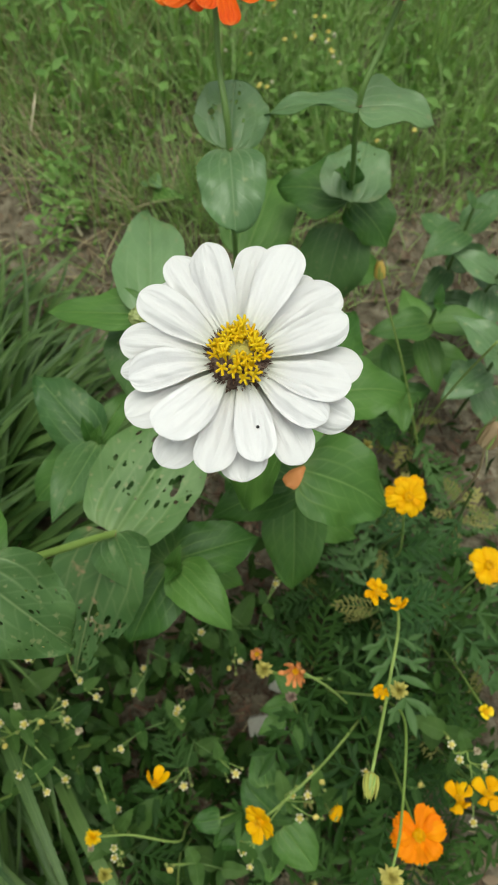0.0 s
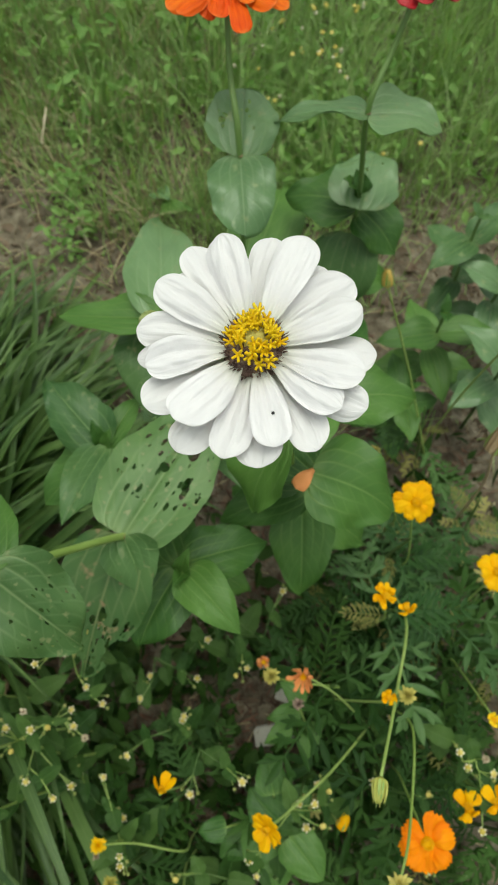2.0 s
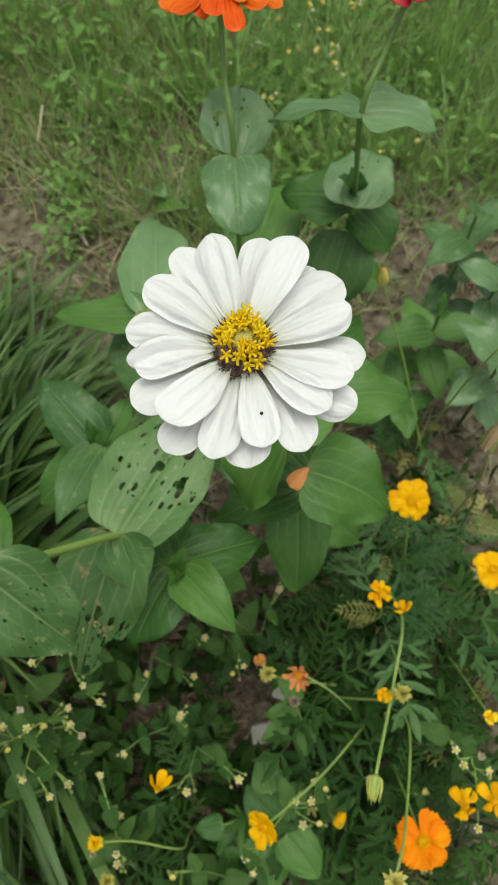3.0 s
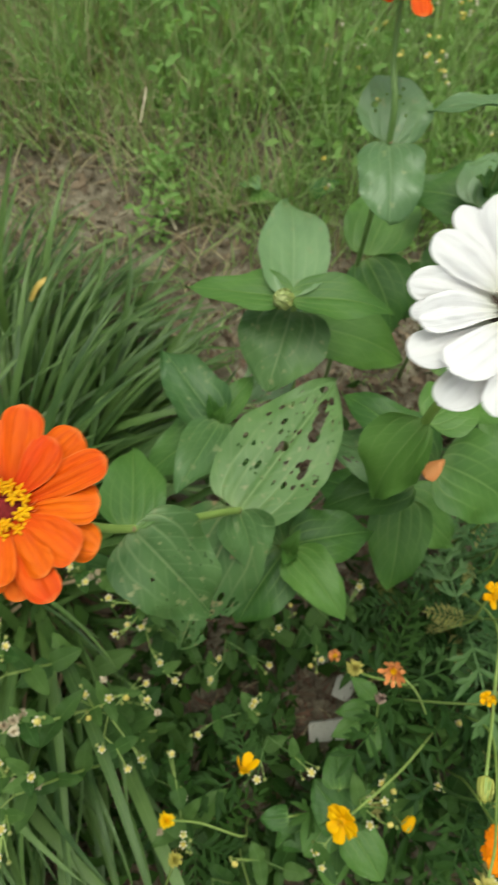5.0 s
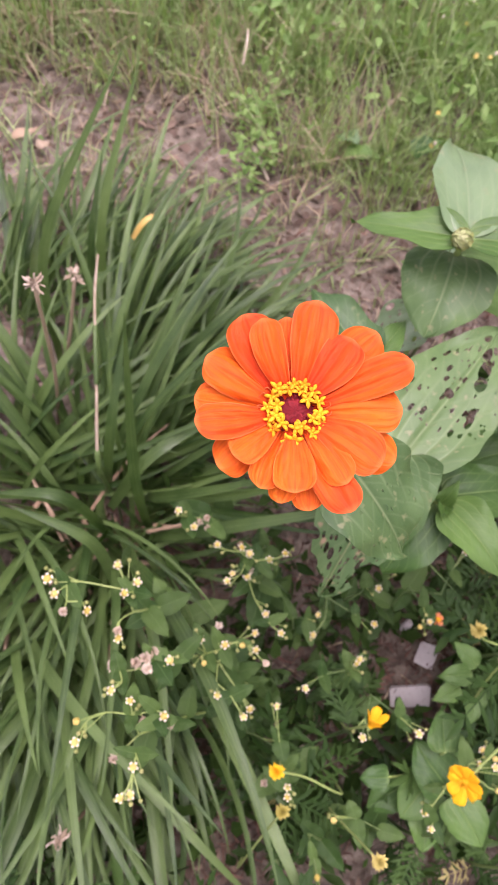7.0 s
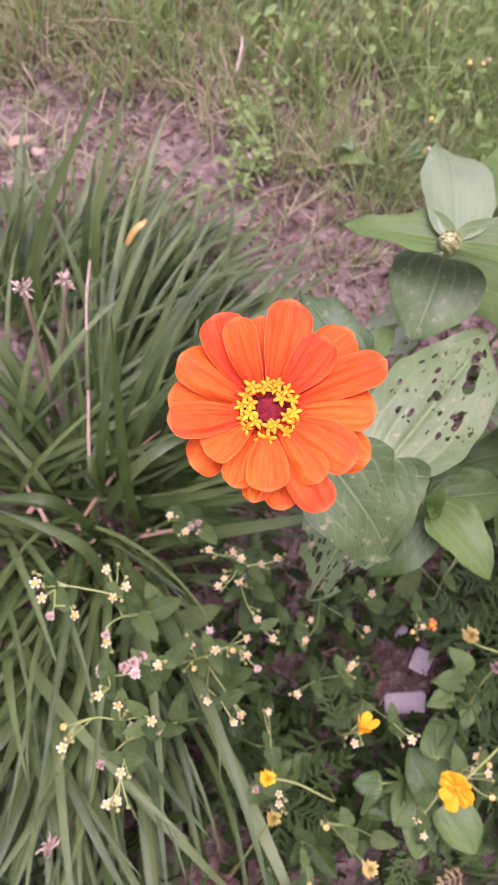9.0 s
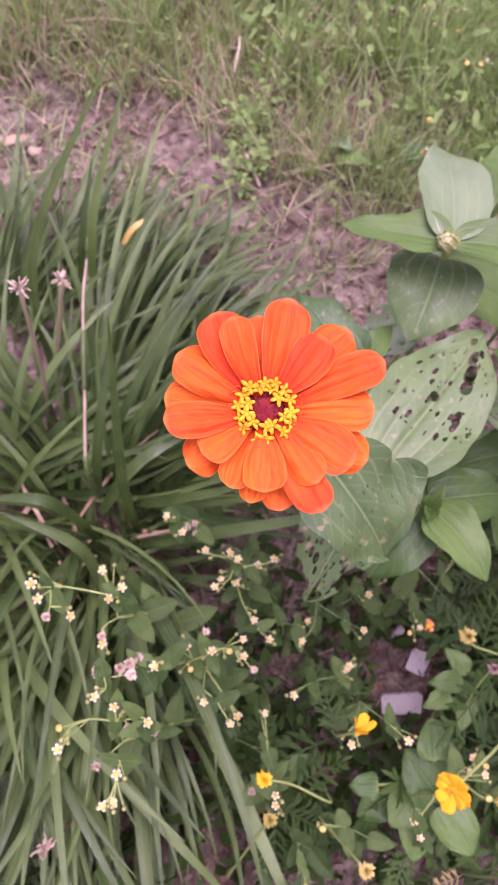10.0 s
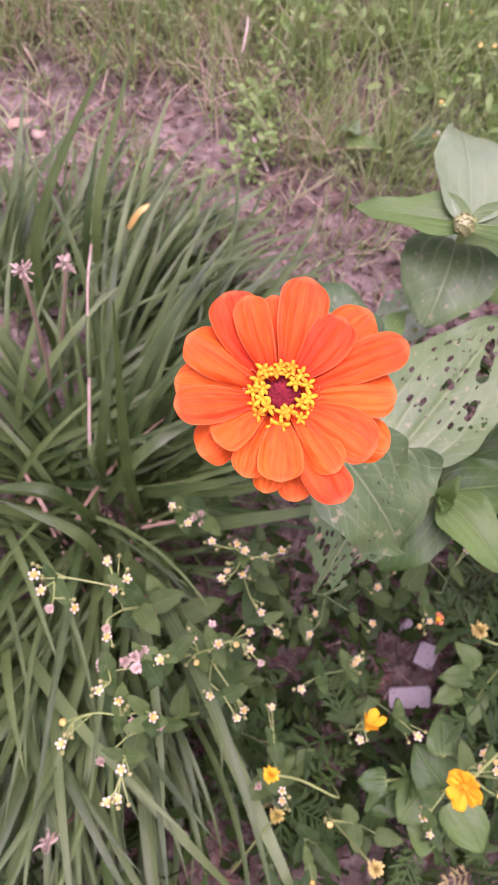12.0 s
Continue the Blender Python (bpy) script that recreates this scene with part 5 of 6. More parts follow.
def button_weed(base, fork, heads, seed, leaves=10, puffs=()):
    """A branching weed: thin stems, paired toothed leaves, tiny heads at the given places."""
    r = random.Random(seed)
    z = thing("button_weed", (base[0], base[1], -0.005), "weed with thin stems and tiny white and yellow flower heads", "weed", "small flowering weeds")
    b, f = V(base[0], base[1], -0.01), Vector(fork)
    mid = b.lerp(f, 0.5) + V(r.uniform(-0.02, 0.02), r.uniform(-0.02, 0.02), 0.01)
    shoot = M_STEM if seed < 20 else M_STEM_DARK
    part("stem", tube("stem", (b, mid, f), 0.0016, 0.0011, 6, 6), shoot, z)
    joints = [f]
    for i, h in enumerate(heads):
        h = Vector(h)
        o = min(joints, key=lambda j: (j - h).length + 0.35 * (j - f).length)
        kink = o.lerp(h, 0.55) + V(r.uniform(-0.005, 0.005), r.uniform(-0.005, 0.005), r.uniform(-0.004, 0.002))
        joints.append(kink)
        part("stem", tube("stem", (o, kink, h), 0.0008, 0.0005, 5, 5), shoot, z)
        q = Matrix.Translation(h) @ pose(0, 0, 0, r.uniform(-25, 35), r.uniform(-25, 25), r.uniform(0, 360))
        if i in puffs:
            part("flower_head", PUFF, M_PUFF, z, "faded pinkish seed puff", q @ Matrix.Scale(1.55 if seed == 2 else 1.2, 4))
        else:
            q = q @ Matrix.Scale(r.uniform(1.15, 1.45), 4)
            head = part("flower_head", BUTTON, M_BUTTON, z, "", q)
            if r.random() < 0.85:
                part("ray_ring", RING, M_RAY, head, "", q @ Matrix.Diagonal((0.92, 0.92, 1, 1)))
            for _ in range(r.choice((1, 1, 2, 3))):
                e = h + V(r.uniform(-0.008, 0.008), r.uniform(-0.008, 0.008), r.uniform(-0.006, 0.002))
                part("stem", tube("stem", (kink, kink.lerp(e, 0.6), e), 0.0006, 0.0004, 4, 3), M_STEM, z)
                part("flower_head", CLOSED, M_GREENBUD, z, "", Matrix.Translation(e))
        if i % 3 == 0:
            for side in (0, 180):
                k = r.uniform(0.45, 0.8)
                lq = Matrix.Translation(kink) @ pose(0, 0, 0, 0, 0, r.uniform(0, 40) + side + 70 * i) @ pose(0, 0, 0, r.uniform(0, 35)) @ Matrix.Diagonal((k, k, k, 1))
                part("leaf", GALS[r.randrange(6)], M_GALLEAF, z, "", lq)
    line = curve_points((b, mid, f), 6)
    for i in range(leaves):
        c = line[min(len(line) - 1, 2 + (i // 2 * 2) * (len(line) - 2) // max(leaves, 1))]
        k = r.uniform(0.6, 1.3)
        lq = Matrix.Translation(c) @ pose(0, 0, 0, 0, 0, (i % 2) * 180 + (i // 2) * 90 + seed * 31 + r.uniform(-20, 20)) @ pose(0, 0, 0, r.uniform(-5, 30), r.uniform(-15, 15), 0) @ Matrix.Diagonal((k, k, k, 1))
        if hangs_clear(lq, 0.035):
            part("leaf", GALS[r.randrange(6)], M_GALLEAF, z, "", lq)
    return z


button_weed((-0.20, 0.0), (-0.268, -0.012, 0.30), [(-0.285, 0.019, 0.32), (-0.267, 0.009, 0.32), (-0.332, -0.002, 0.335), (-0.324, -0.012, 0.335), (-0.312, -0.024, 0.347),
             (-0.297, -0.02, 0.335), (-0.275, -0.001, 0.32), (-0.274, -0.029, 0.32), (-0.272, -0.035, 0.32)], 1, 10, (4, 7))
button_weed((-0.17, -0.03), (-0.25, -0.052, 0.30), [(-0.275, -0.055, 0.30), (-0.269, -0.072, 0.32), (-0.249, -0.045, 0.32), (-0.244, -0.040, 0.318), (-0.255, -0.05, 0.322),
             (-0.246, -0.052, 0.324), (-0.231, -0.044, 0.32)], 2, 8, (0, 2, 3, 4, 5))
button_weed((-0.15, -0.07), (-0.245, -0.10, 0.29), [(-0.254, -0.077, 0.32), (-0.289, -0.097, 0.32), (-0.287, -0.111, 0.32), (-0.227, -0.083, 0.32), (-0.242, -0.089, 0.31),
             (-0.257, -0.117, 0.32), (-0.242, -0.12, 0.32), (-0.24, -0.138, 0.32), (-0.247, -0.141, 0.32), (-0.222, -0.088, 0.315)], 3, 12, (4, 5, 9))
button_weed((-0.12, -0.03), (-0.195, -0.035, 0.21), [(-0.214, -0.02, 0.24), (-0.207, -0.039, 0.24), (-0.191, -0.063, 0.24), (-0.192, -0.021, 0.24), (-0.177, -0.019, 0.24),
             (-0.2, -0.006, 0.24), (-0.166, -0.004, 0.2), (-0.163, -0.018, 0.2), (-0.152, -0.028, 0.198), (-0.166, -0.076, 0.24), (-0.16, -0.069, 0.2)], 4, 12, (5, 8))
button_weed((-0.14, 0.04), (-0.18, 0.05, 0.16), [(-0.192, 0.072, 0.2), (-0.183, 0.068, 0.2), (-0.183, 0.064, 0.18), (-0.163, 0.069, 0.18), (-0.215, 0.071, 0.2), (-0.2, 0.036, 0.22),
             (-0.179, 0.055, 0.18), (-0.158, 0.017, 0.18), (-0.15, 0.074, 0.2), (-0.141, 0.002, 0.18)], 5, 14, (6,))
button_weed((-0.21, 0.12), (-0.24, 0.10, 0.17), [(-0.258, 0.097, 0.2), (-0.23, 0.095, 0.2), (-0.236, 0.09, 0.2), (-0.228, 0.086, 0.195), (-0.24, 0.084, 0.2)], 6, 8, (1, 2, 3))
button_weed((-0.09, -0.11), (-0.12, -0.12, 0.15), [(-0.135, -0.063, 0.18), (-0.136, -0.129, 0.18), (-0.115, -0.129, 0.18), (-0.114, -0.137, 0.18)], 7, 12, (1,))
button_weed((-0.055, -0.03), (-0.064, -0.022, 0.13), [(-0.064, -0.012, 0.166), (-0.062, -0.008, 0.17)], 19, 8)
button_weed((0.21, -0.02), (0.20, -0.045, 0.24), [(0.200, -0.038, 0.27), (0.179, -0.033, 0.27), (0.205, -0.049, 0.27), (0.192, -0.092, 0.27), (0.186, -0.045, 0.265), (0.215, -0.09, 0.27)], 8, 12, (0,))
button_weed((0.04, -0.12), (0.03, -0.105, 0.17), [(0.062, -0.081, 0.2), (0.048, -0.081, 0.2), (0.003, -0.127, 0.2), (0.01, -0.139, 0.2), (0.07, -0.1, 0.19)], 9, 14)
for i, (bx, by) in enumerate(((-0.11, 0.02), (-0.14, -0.10), (0.05, -0.13), (-0.17, 0.08), (-0.07, -0.16), (0.17, -0.11), (0.24, -0.08), (0.12, -0.03),
                              (-0.03, -0.15), (0.09, -0.09), (-0.06, 0.05), (-0.085, 0.03), (-0.05, 0.085), (-0.02, 0.06), (-0.09, -0.03), (-0.04, -0.05), (0.0, 0.09))):
    q = random.Random(90 + i)
    hh = q.uniform(0.10, 0.17)
    button_weed((bx, by), (bx + q.uniform(-0.02, 0.02), by + q.uniform(-0.02, 0.02), hh),
                [(bx + q.uniform(-0.04, 0.04), by + q.uniform(-0.04, 0.04), hh + q.uniform(0.01, 0.03)) for _ in range(1 + i % 2)], 50 + i, 7 if i < 10 else 4)


# ---------------------------------------------------------------- lawn, litter and the bare strip
def bare(x, y):
    """How far the soil is grown over: 0 bare, 1 thick grass."""
    edge = 0.60 + 0.05 * noise.noise(V(x * 5, 2.0, 0)) + 0.06 * max(0.0, min(1.0, (-0.2 - x) / 0.25))
    g = (y - edge) / 0.28 + 0.75 * noise.noise(V(x * 5, y * 5, 4.0)) + 0.3 * noise.noise(V(x * 15, y * 15, 7.0))
    return max(0.0, min(1.0, g))


def blade_into(vs, fs, r, base, a, h, w, tilt):
    """One bent, tapered blade of grass, added to the lists."""
    d = np.array([math.cos(a), math.sin(a), 0])
    t = np.array([-math.sin(a), math.cos(a), 0])
    tw, n = r.uniform(-0.6, 0.6), len(vs)
    for s, q in ((0, 0.8), (0.35, 1.0), (0.7, 0.7), (1.0, 0.06)):
        c = base + d * h * (tilt * s + 0.7 * tilt * s * s) + np.array([0, 0, h * (s - 0.3 * tilt * s * s)])
        e = (t * math.cos(tw * s) + d * math.sin(tw * s)) * w * q / 2
        vs += [c - e, c + e]
    fs += [(n + 2 * i, n + 2 * i + 1, n + 2 * i + 3, n + 2 * i + 2) for i in range(3)]


def grass_mesh(name, tufts, low, high, wide, seed, y0=0.55, y1=2.2, x0=-1.25, x1=0.95, floor_share=0.05, lean=0.5, blades=(5, 14), radius=0.012):
    """Tufts of single blades on the soil, each tuft with its own height and lean."""
    r = np.random.RandomState(seed)
    vs, fs, made = [], [], 0
    while made < tufts:
        x, y = r.uniform(x0, x1), y0 + (y1 - y0) * r.rand() ** 1.35
        if r.rand() > max(floor_share, bare(x, y)) or (y1 > 2 and r.rand() < max((abs(x + 0.15) - 0.6) / 0.6, (y - 1.4) / 0.9)):
            continue
        made += 1
        tall = r.uniform(low, high) * (0.55 + 0.55 * bare(x, y)) * (1.0 + 0.35 * noise.noise(V(x * 7, y * 7, 11.0)))
        way = r.uniform(0, 2 * math.pi)
        for _ in range(r.randint(*blades)):
            bx, by = x + r.normal() * radius, y + r.normal() * radius
            a = way + r.normal() * 1.3
            blade_into(vs, fs, r, np.array([bx, by, lay(bx, by) - 0.003]), a, tall * r.uniform(0.5, 1.1), wide * r.uniform(0.6, 1.4), lean * r.rand() ** 1.1)
    return mesh_of(name, vs, fs)


def turf_round(name, tufts, seed):
    """Coarse grass all round the bed, out to a few metres, thinner close by."""
    r = np.random.RandomState(seed)
    vs, fs, made = [], [], 0
    while made < tufts:
        x, y = r.uniform(-3.6, 3.4), r.uniform(-3.2, 4.2)
        d = math.hypot(x + 0.15, y - 0.1)
        if (abs(x + 0.15) < 0.75 and -0.6 < y < 1.4) or r.rand() > (d - 0.7) / 0.9 + 0.5 * noise.noise(V(x * 2, y * 2, 3.0)) or r.rand() > 1.6 / d:
            continue
        made += 1
        way, tall = r.uniform(0, 6.28), r.uniform(0.05, 0.17)
        for _ in range(r.randint(6, 12)):
            bx, by = x + r.normal() * 0.02, y + r.normal() * 0.02
            blade_into(vs, fs, r, np.array([bx, by, lay(bx, by) - 0.004]), way + r.normal() * 1.4, tall * r.uniform(0.5, 1.1), 0.0045 * r.uniform(0.6, 1.4), 0.8 * r.rand())
    return mesh_of(name, vs, fs)


def scatter_leaves(name, count, seed, area, size, zlow, zhigh, grown=True, curl=0.2, pile=None, slim=1.0):
    """Many small leaves, each its own little folded sheet."""
    r = np.random.RandomState(seed)
    x0, x1, y0, y1 = area or (0, 0, 0, 0)
    vs, fs, uv, n, made = [], [], [], 0, 0
    while made < count:
        if pile:
            px, py, pr = pile[r.randint(len(pile))]
            x, y = px + r.normal() * pr, py + r.normal() * pr
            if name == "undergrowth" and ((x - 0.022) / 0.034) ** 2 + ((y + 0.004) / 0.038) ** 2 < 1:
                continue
        else:
            x, y = r.uniform(x0, x1), r.uniform(y0, y1)
            if grown and r.rand() > max(0.06, bare(x, y)):
                continue
        made += 1
        l = size * r.uniform(0.5, 1.4)
        w = l * r.uniform(0.3, 0.6) * slim
        z = lay(x, y) + zlow + (zhigh - zlow) * r.rand() ** 1.5
        m = np.array((Euler((r.normal() * curl * 2, r.normal() * curl * 2, r.uniform(0, 6.3)))).to_matrix())
        for s, q in ((0, 0.15), (0.35, 1.0), (0.7, 0.75), (1.0, 0.05)):
            for e in (-1, 0, 1):
                vs.append(m @ np.array([e * w * q / 2, l * (s - 0.5), 0.15 * w * q * abs(e) - curl * l * 0.5 * s * s]) + np.array([x, y, z]))
                uv.append(((e + 1) / 2, s))
        fs += [(n + 3 * i + j, n + 3 * i + j + 1, n + 3 * i + j + 4, n + 3 * i + j + 3) for i in range(3) for j in range(2)]
        n += 12
    return mesh_of(name, vs, fs, uv)


tagged(part("lawn_grass", grass_mesh("lawn_grass", 2900, 0.06, 0.21, 0.0019, 1, lean=0.55, blades=(6, 15)), M_GRASS, None), "fine green grass growing beyond the bed", "grass", kind="stuff")
tagged(part("dry_grass", grass_mesh("dry_grass", 480, 0.05, 0.17, 0.0019, 2, x1=0.08, floor_share=0.08, lean=0.5, blades=(2, 6), radius=0.02), M_GRASSDRY, None), "dry straw-coloured grass blades among the green", "grass", kind="stuff")
tagged(part("withered_grass", grass_mesh("withered_grass", 1150, 0.04, 0.13, 0.0022, 31, x0=-1.25, x1=-0.15, floor_share=0.12, lean=1.0, blades=(3, 8), radius=0.02), M_GRASSDRY, None), "withered tan grass on the thin part of the lawn", "grass", kind="stuff")
tagged(part("sparse_grass", grass_mesh("sparse_grass", 330, 0.04, 0.11, 0.0022, 32, y0=0.36, y1=0.85, x0=-0.95, x1=0.4, floor_share=0.5, lean=0.9, blades=(2, 7), radius=0.012), M_GRASS, None), "thin grass seedlings scattered over the bare strip", "grass", kind="stuff")
tagged(part("surrounding_grass", turf_round("surrounding_grass", 8000, 33), M_GRASS, None), "rough grass growing all round the flower bed", "grass", kind="stuff")
tagged(part("lawn_weeds", scatter_leaves("lawn_weeds", 7500, 3, (-1.2, 0.9, 0.58, 1.9), 0.0105, 0.005, 0.09), M_WEED, None), "small broad-leaved weeds mixed into the grass", "weeds", kind="stuff")
tagged(part("lawn_clover", scatter_leaves("lawn_clover", 1500, 23, None, 0.021, 0.02, 0.12, False, 0.3, ((-0.22, 0.86, 0.05), (-0.42, 1.05, 0.07), (0.0, 0.88, 0.06), (0.22, 0.92, 0.06), (-0.30, 0.98, 0.05), (-0.10, 1.04, 0.05), (0.05, 0.95, 0.06),
       (0.12, 0.83, 0.05), (0.30, 0.95, 0.08), (0.40, 0.78, 0.06), (0.18, 1.08, 0.05), (0.08, 0.74, 0.04))), M_WEED, None), "patches of broad-leaved weeds in the grass", "weeds", kind="stuff")
tagged(part("leaf_litter", scatter_leaves("leaf_litter", 6500, 4, (-1.0, 0.7, -0.45, 1.2), 0.018, 0.001, 0.008, False, 0.25), M_LITTER, None), "dry brown leaf crumbs and twigs on the soil", "leaf litter", kind="stuff")
tagged(part("rusty_litter", scatter_leaves("rusty_litter", 9500, 14, None, 0.018, 0.001, 0.012, False, 0.5, ((0.05, 0.02, 0.16), (0.15, 0.15, 0.15), (-0.08, 0.0, 0.14), (0.0, 0.35, 0.15), (-0.33, 0.08, 0.07), (-0.2, -0.2, 0.1)), 0.28), M_RUST, None), "rusty brown twig and bark pieces on the soil", "leaf litter", kind="stuff")
tagged(part("dry_twigs", scatter_leaves("dry_twigs", 900, 16, (-0.9, 0.5, -0.2, 0.95), 0.05, 0.002, 0.014, False, 0.25, slim=0.07), M_GRASSDRY, None), "thin dry grass stems strewn over the soil", "leaf litter", kind="stuff")
tagged(part("soil_crumbs", scatter_leaves("soil_crumbs", 7000, 15, (-0.9, 0.5, 0.3, 0.95), 0.010, 0.0, 0.006, False, 0.5), M_LITTER, None), "small pale and dark crumbs over the bare soil", "soil crumbs", kind="stuff")
# Low seedlings, also a dark fill painting shade into the gaps between blades.
tagged(part("undergrowth", scatter_leaves("undergrowth", 2500, 5, None, 0.023, 0.01, 0.10, False, 0.35, ((0.12, 0.0, 0.13), (0.2, 0.1, 0.12), (-0.06, -0.06, 0.12), (0.02, 0.08, 0.12), (-0.2, -0.08, 0.1), (-0.37, -0.12, 0.12), (-0.30, -0.20, 0.10))), M_LOW_SHADED, None), "low seedlings under the flowers, their green darkened for the shaded gaps", "weeds", kind="stuff")
tagged(part("trefoil_patch", scatter_leaves("trefoil_patch", 260, 6, None, 0.013, 0.01, 0.07, False, 0.15, ((-0.285, 0.735, 0.016), (-0.27, 0.76, 0.014), (-0.26, 0.68, 0.012), (-0.28, 0.64, 0.014))), M_WEED, None),
       "bright green small-leaved weed patch on the bare soil", "weed", kind="stuff")


def lawn_flowers():
    """Pale little flower spikes standing in the grass."""
    r = random.Random(5)
    for x, y, n in ((0.03, 0.98, 4), (0.12, 0.86, 5), (0.16, 0.98, 5), (0.02, 0.84, 3), (-0.35, 0.97, 2), (0.20, 0.76, 3), (-0.02, 0.66, 2), (0.10, 0.93, 4), (0.06, 1.05, 7), (0.10, 1.02, 6), (-0.02, 0.93, 4)):
        z = thing("grass_weed", (x, y, -0.005), "slender lawn weed with pale yellow flower spikes", "weed", "lawn weeds")
        for i in range(n):
            b = V(x + r.uniform(-0.03, 0.03), y + r.uniform(-0.03, 0.03), -0.01)
            t = b + V(r.uniform(-0.02, 0.02), r.uniform(-0.02, 0.02), r.uniform(0.09, 0.19))
            part("stem", tube("stem", (b, b.lerp(t, 0.5) + V(0.004, 0, 0), t), 0.0009, 0.0006, 5, 3), M_STEM, z)
            for k in range(r.choice((1, 2, 3))):
                q = Matrix.Translation(t + V(r.uniform(-0.007, 0.007), r.uniform(-0.007, 0.007), -0.007 * k * r.random()))
                part("flower_head", BUTTON if r.random() < 0.6 else PALE_BUTTON, None, z, "", q @ Matrix.Scale(1.6, 4))


lawn_flowers()


def ground_bits():
    stick = part("stick", tube("stick", ((-0.275, 0.70, 0.006), (-0.262, 0.676, 0.008), (-0.245, 0.648, 0.005)), 0.003, 0.002, 7, 5, 0.08), M_STRAW, None)
    tagged(stick, "short bleached stick lying on bare soil", "stick")
    far = part("stick", tube("stick", ((-0.31, 0.83, 0.09), (-0.306, 0.80, 0.1), (-0.304, 0.75, 0.105)), 0.0018, 0.0012, 7, 5, 0.08), M_STRAW, None)
    tagged(far, "bleached dry stalk caught in the grass", "stick")
    twig = part("twig", tube("twig", ((-0.296, 0.09, 0.10), (-0.268, 0.094, 0.13), (-0.239, 0.103, 0.15)), 0.0022, 0.0016, 7, 5, 0.1), M_TAN, None)
    tagged(twig, "thin tan twig resting among the weeds", "twig")
    for c, size, turn in (((0.034, -0.026), (0.052, 0.034, 0.014), 12), ((0.048, 0.022), (0.026, 0.038, 0.009), -15), ((0.022, 0.052), (0.02, 0.016, 0.008), 50)):
        bm = bmesh.new()
        q = random.Random(int(1000 * size[0]))
        ring = [bm.verts.new((size[0] / 2 * math.cos(a) * q.uniform(0.92, 1.12), size[1] / 2 * math.sin(a) * q.uniform(0.92, 1.12), 0)) for a in (0.62, 0.80, 2.40, 2.52, 3.7, 3.8, 5.45, 5.6)]
        face = bm.faces.new(ring)
        top = bmesh.ops.extrude_face_region(bm, geom=[face])
        bmesh.ops.translate(bm, vec=(0, 0, size[2]), verts=[v for v in top["geom"] if isinstance(v, bmesh.types.BMVert)])
        bmesh.ops.bevel(bm, geom=bm.edges[:], offset=0.0006, segments=1, affect="EDGES")
        bmesh.ops.recalc_face_normals(bm, faces=bm.faces[:])
        chip = part("stone_chip", bm, M_STONE, None, m=pose(*c, lay(*c) + 0.001, 9, -12, turn))
        tagged(chip, "flat pale grey stone chip lying on the soil", "stone", "stone chips")
    for i, (p, q, w, mt, lab) in enumerate((
            ((-0.15, 0.73, 0.03), (-0.125, 0.705, 0.045), 0.03, M_LEAF_PALE, "pale round leaf growing low on the soil"),
            ((-0.14, 0.70, 0.03), (-0.09, 0.69, 0.04), 0.026, M_LEAF, "small green leaf growing low on the soil"),
            ((-0.05, 0.70, 0.05), (-0.01, 0.72, 0.06), 0.03, M_LEAF, "small green leaf growing low in the grass"))):
        ob = big_leaf(p, q, w, None, mt, 0.1, 0.2, seed=90 + i, shape=broad)
        ob.name = "seedling_leaf"
        tagged(ob, lab, "leaf")
    for i, (p, q) in enumerate((((-0.625, 0.645, 0.008), (-0.59, 0.665, 0.016)), ((-0.585, 0.635, 0.008), (-0.57, 0.65, 0.01)))):
        me = sheet("dead_leaf", ovate, (Vector(q) - Vector(p)).length, 0.016, 10, 8, lambda S, C: 0.003 * np.sin(6 * S) - 0.002 * C * C, 0.0003)
        tagged(part("dead_leaf", me, M_TAN if i == 0 else M_STRAW, None, m=along(p, q)), "yellowed fallen leaf on bare soil", "leaf")


ground_bits()


def broad_weed():
    z = thing("broad_weed", (0.03, -0.10, -0.005), "low weed with smooth round green leaves", "weed")
    for i, (p, w) in enumerate((((0.023, -0.058, 0.17), 0.032), ((0.02, -0.09, 0.15), 0.045), ((0.015, -0.122, 0.13), 0.046), ((0.058, -0.134, 0.15), 0.042),
                                ((-0.033, -0.11, 0.15), 0.024), ((0.05, -0.085, 0.13), 0.034), ((0.03, -0.15, 0.11), 0.038), ((-0.01, -0.13, 0.10), 0.036))):
        b = V(0.03, -0.10, 0.02 + 0.05 * (i % 3))
        d = (Vector(p) - b)
        d.z = 0
        d = d.normalized() if d.length > 1e-4 else V(0, 1, 0)
        foot, tip = Vector(p) - d * w * 0.6, Vector(p) + d * w * 0.55
        part("stem", tube("stem", (b, b.lerp(foot, 0.5) + V(0, 0, 0.012), foot), 0.0014, 0.001, 6, 5), M_STEM, z)
        big_leaf(foot, tip, w, z, M_LEAF, 0.06, 0.12, seed=120 + i, shape=broad)


broad_weed()


def low_seedling(at, leaves):
    """A small weed with a few smooth oval leaves over the stones."""
    z = thing("low_weed", (at[0], at[1], -0.005), "low green weed with small oval leaves beside stones", "weed")
    for i, (p, w) in enumerate(leaves):
        d = V(p[0] - at[0], p[1] - at[1], 0).normalized()
        foot, tip = Vector(p) - d * w * 0.8, Vector(p) + d * w * 0.8
        b = V(at[0], at[1], -0.006)
        part("stem", tube("stem", (b, V(at[0], at[1], p[2] * 0.6), foot), 0.0014, 0.0009, 6, 5), M_STEM_DARK, z)
        big_leaf(foot, tip, w, z, M_LEAF, 0.08, 0.15, seed=150 + i)


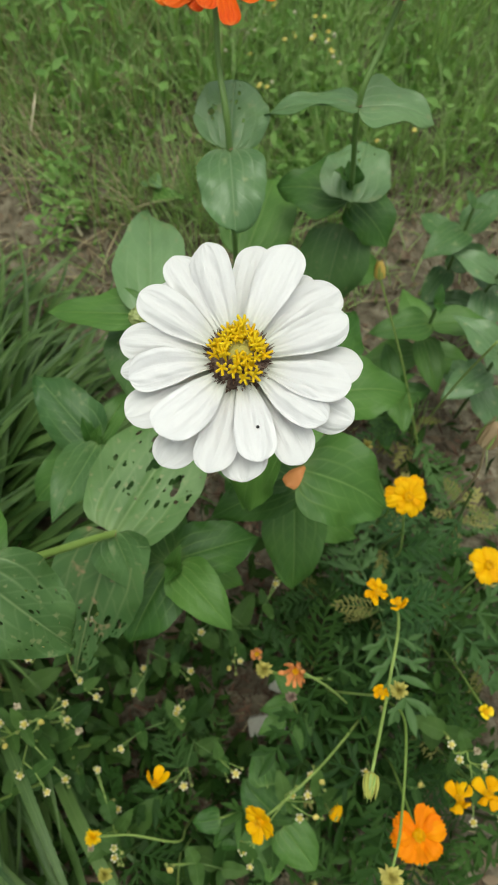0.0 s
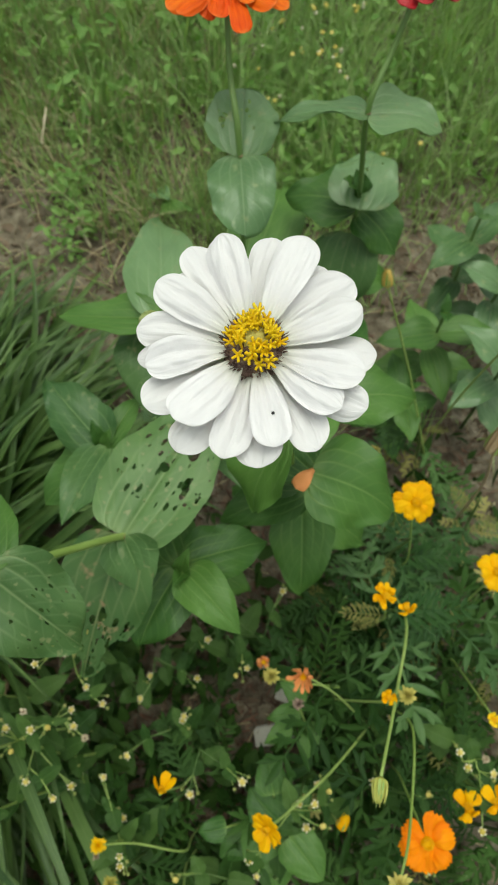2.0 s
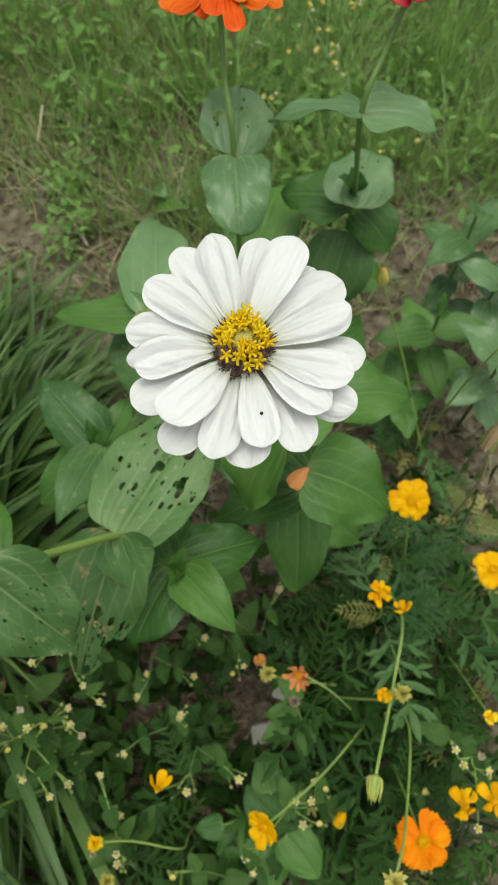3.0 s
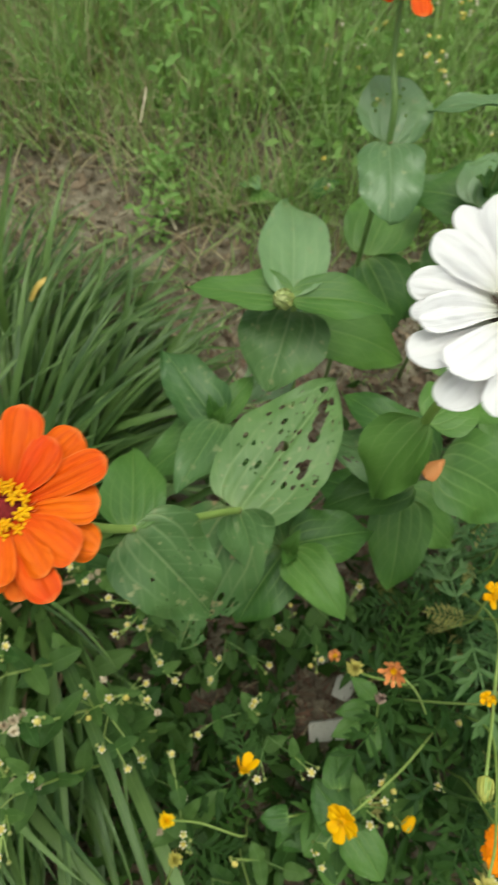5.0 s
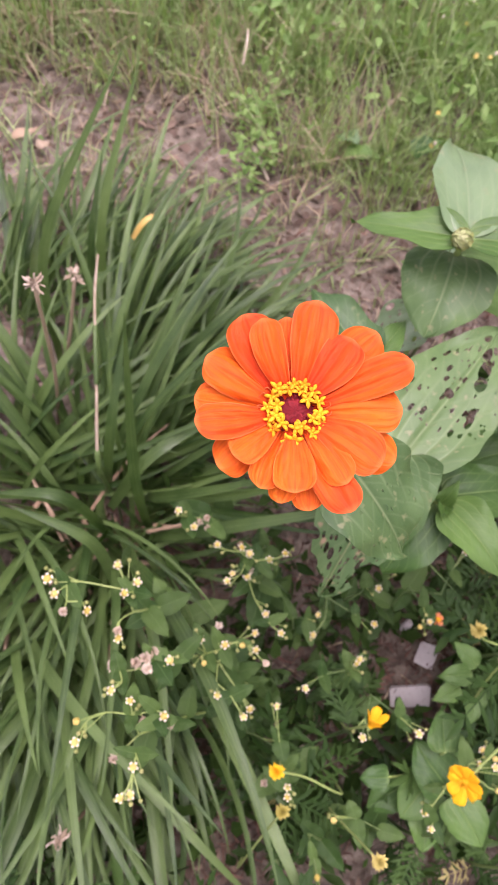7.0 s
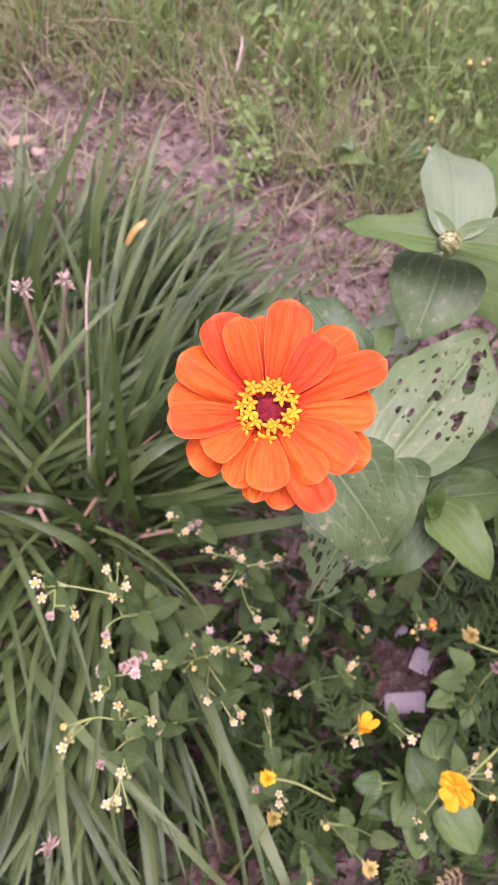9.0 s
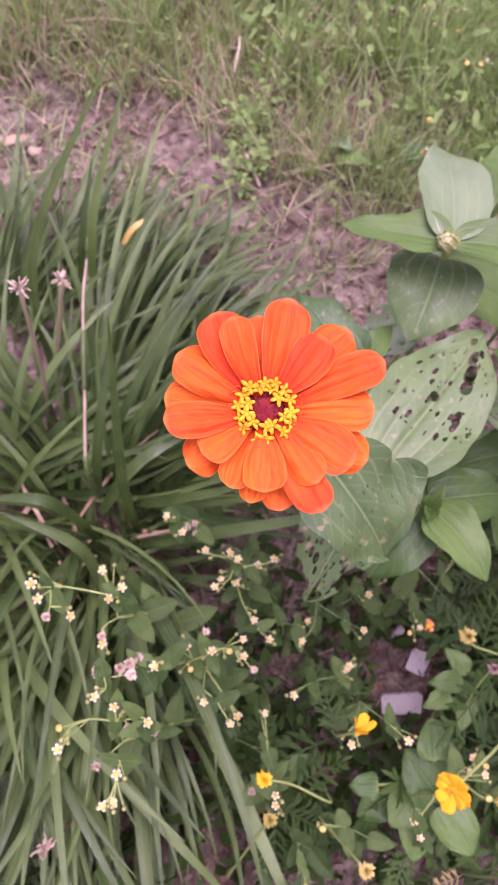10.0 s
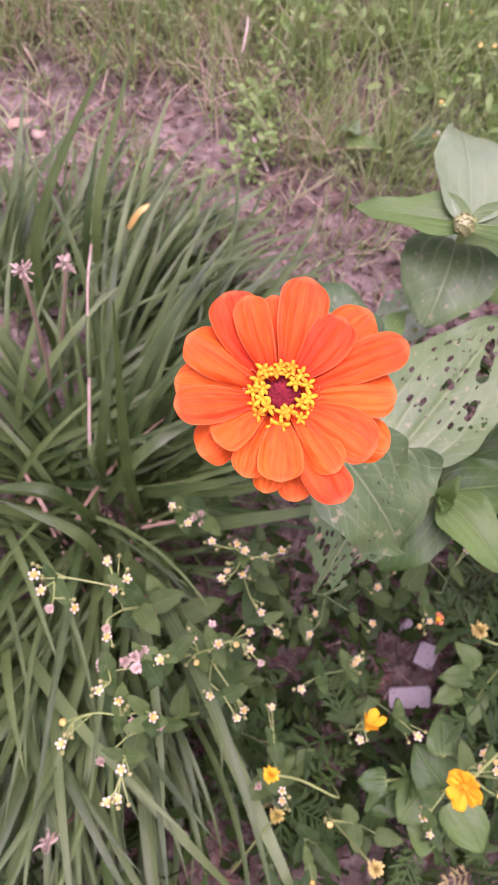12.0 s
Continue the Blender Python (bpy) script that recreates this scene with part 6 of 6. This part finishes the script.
low_seedling((0.065, 0.0), (((0.036, -0.006, 0.15), 0.022), ((0.030, -0.024, 0.145), 0.020), ((0.045, 0.016, 0.15), 0.02), ((0.062, -0.03, 0.13), 0.024)))
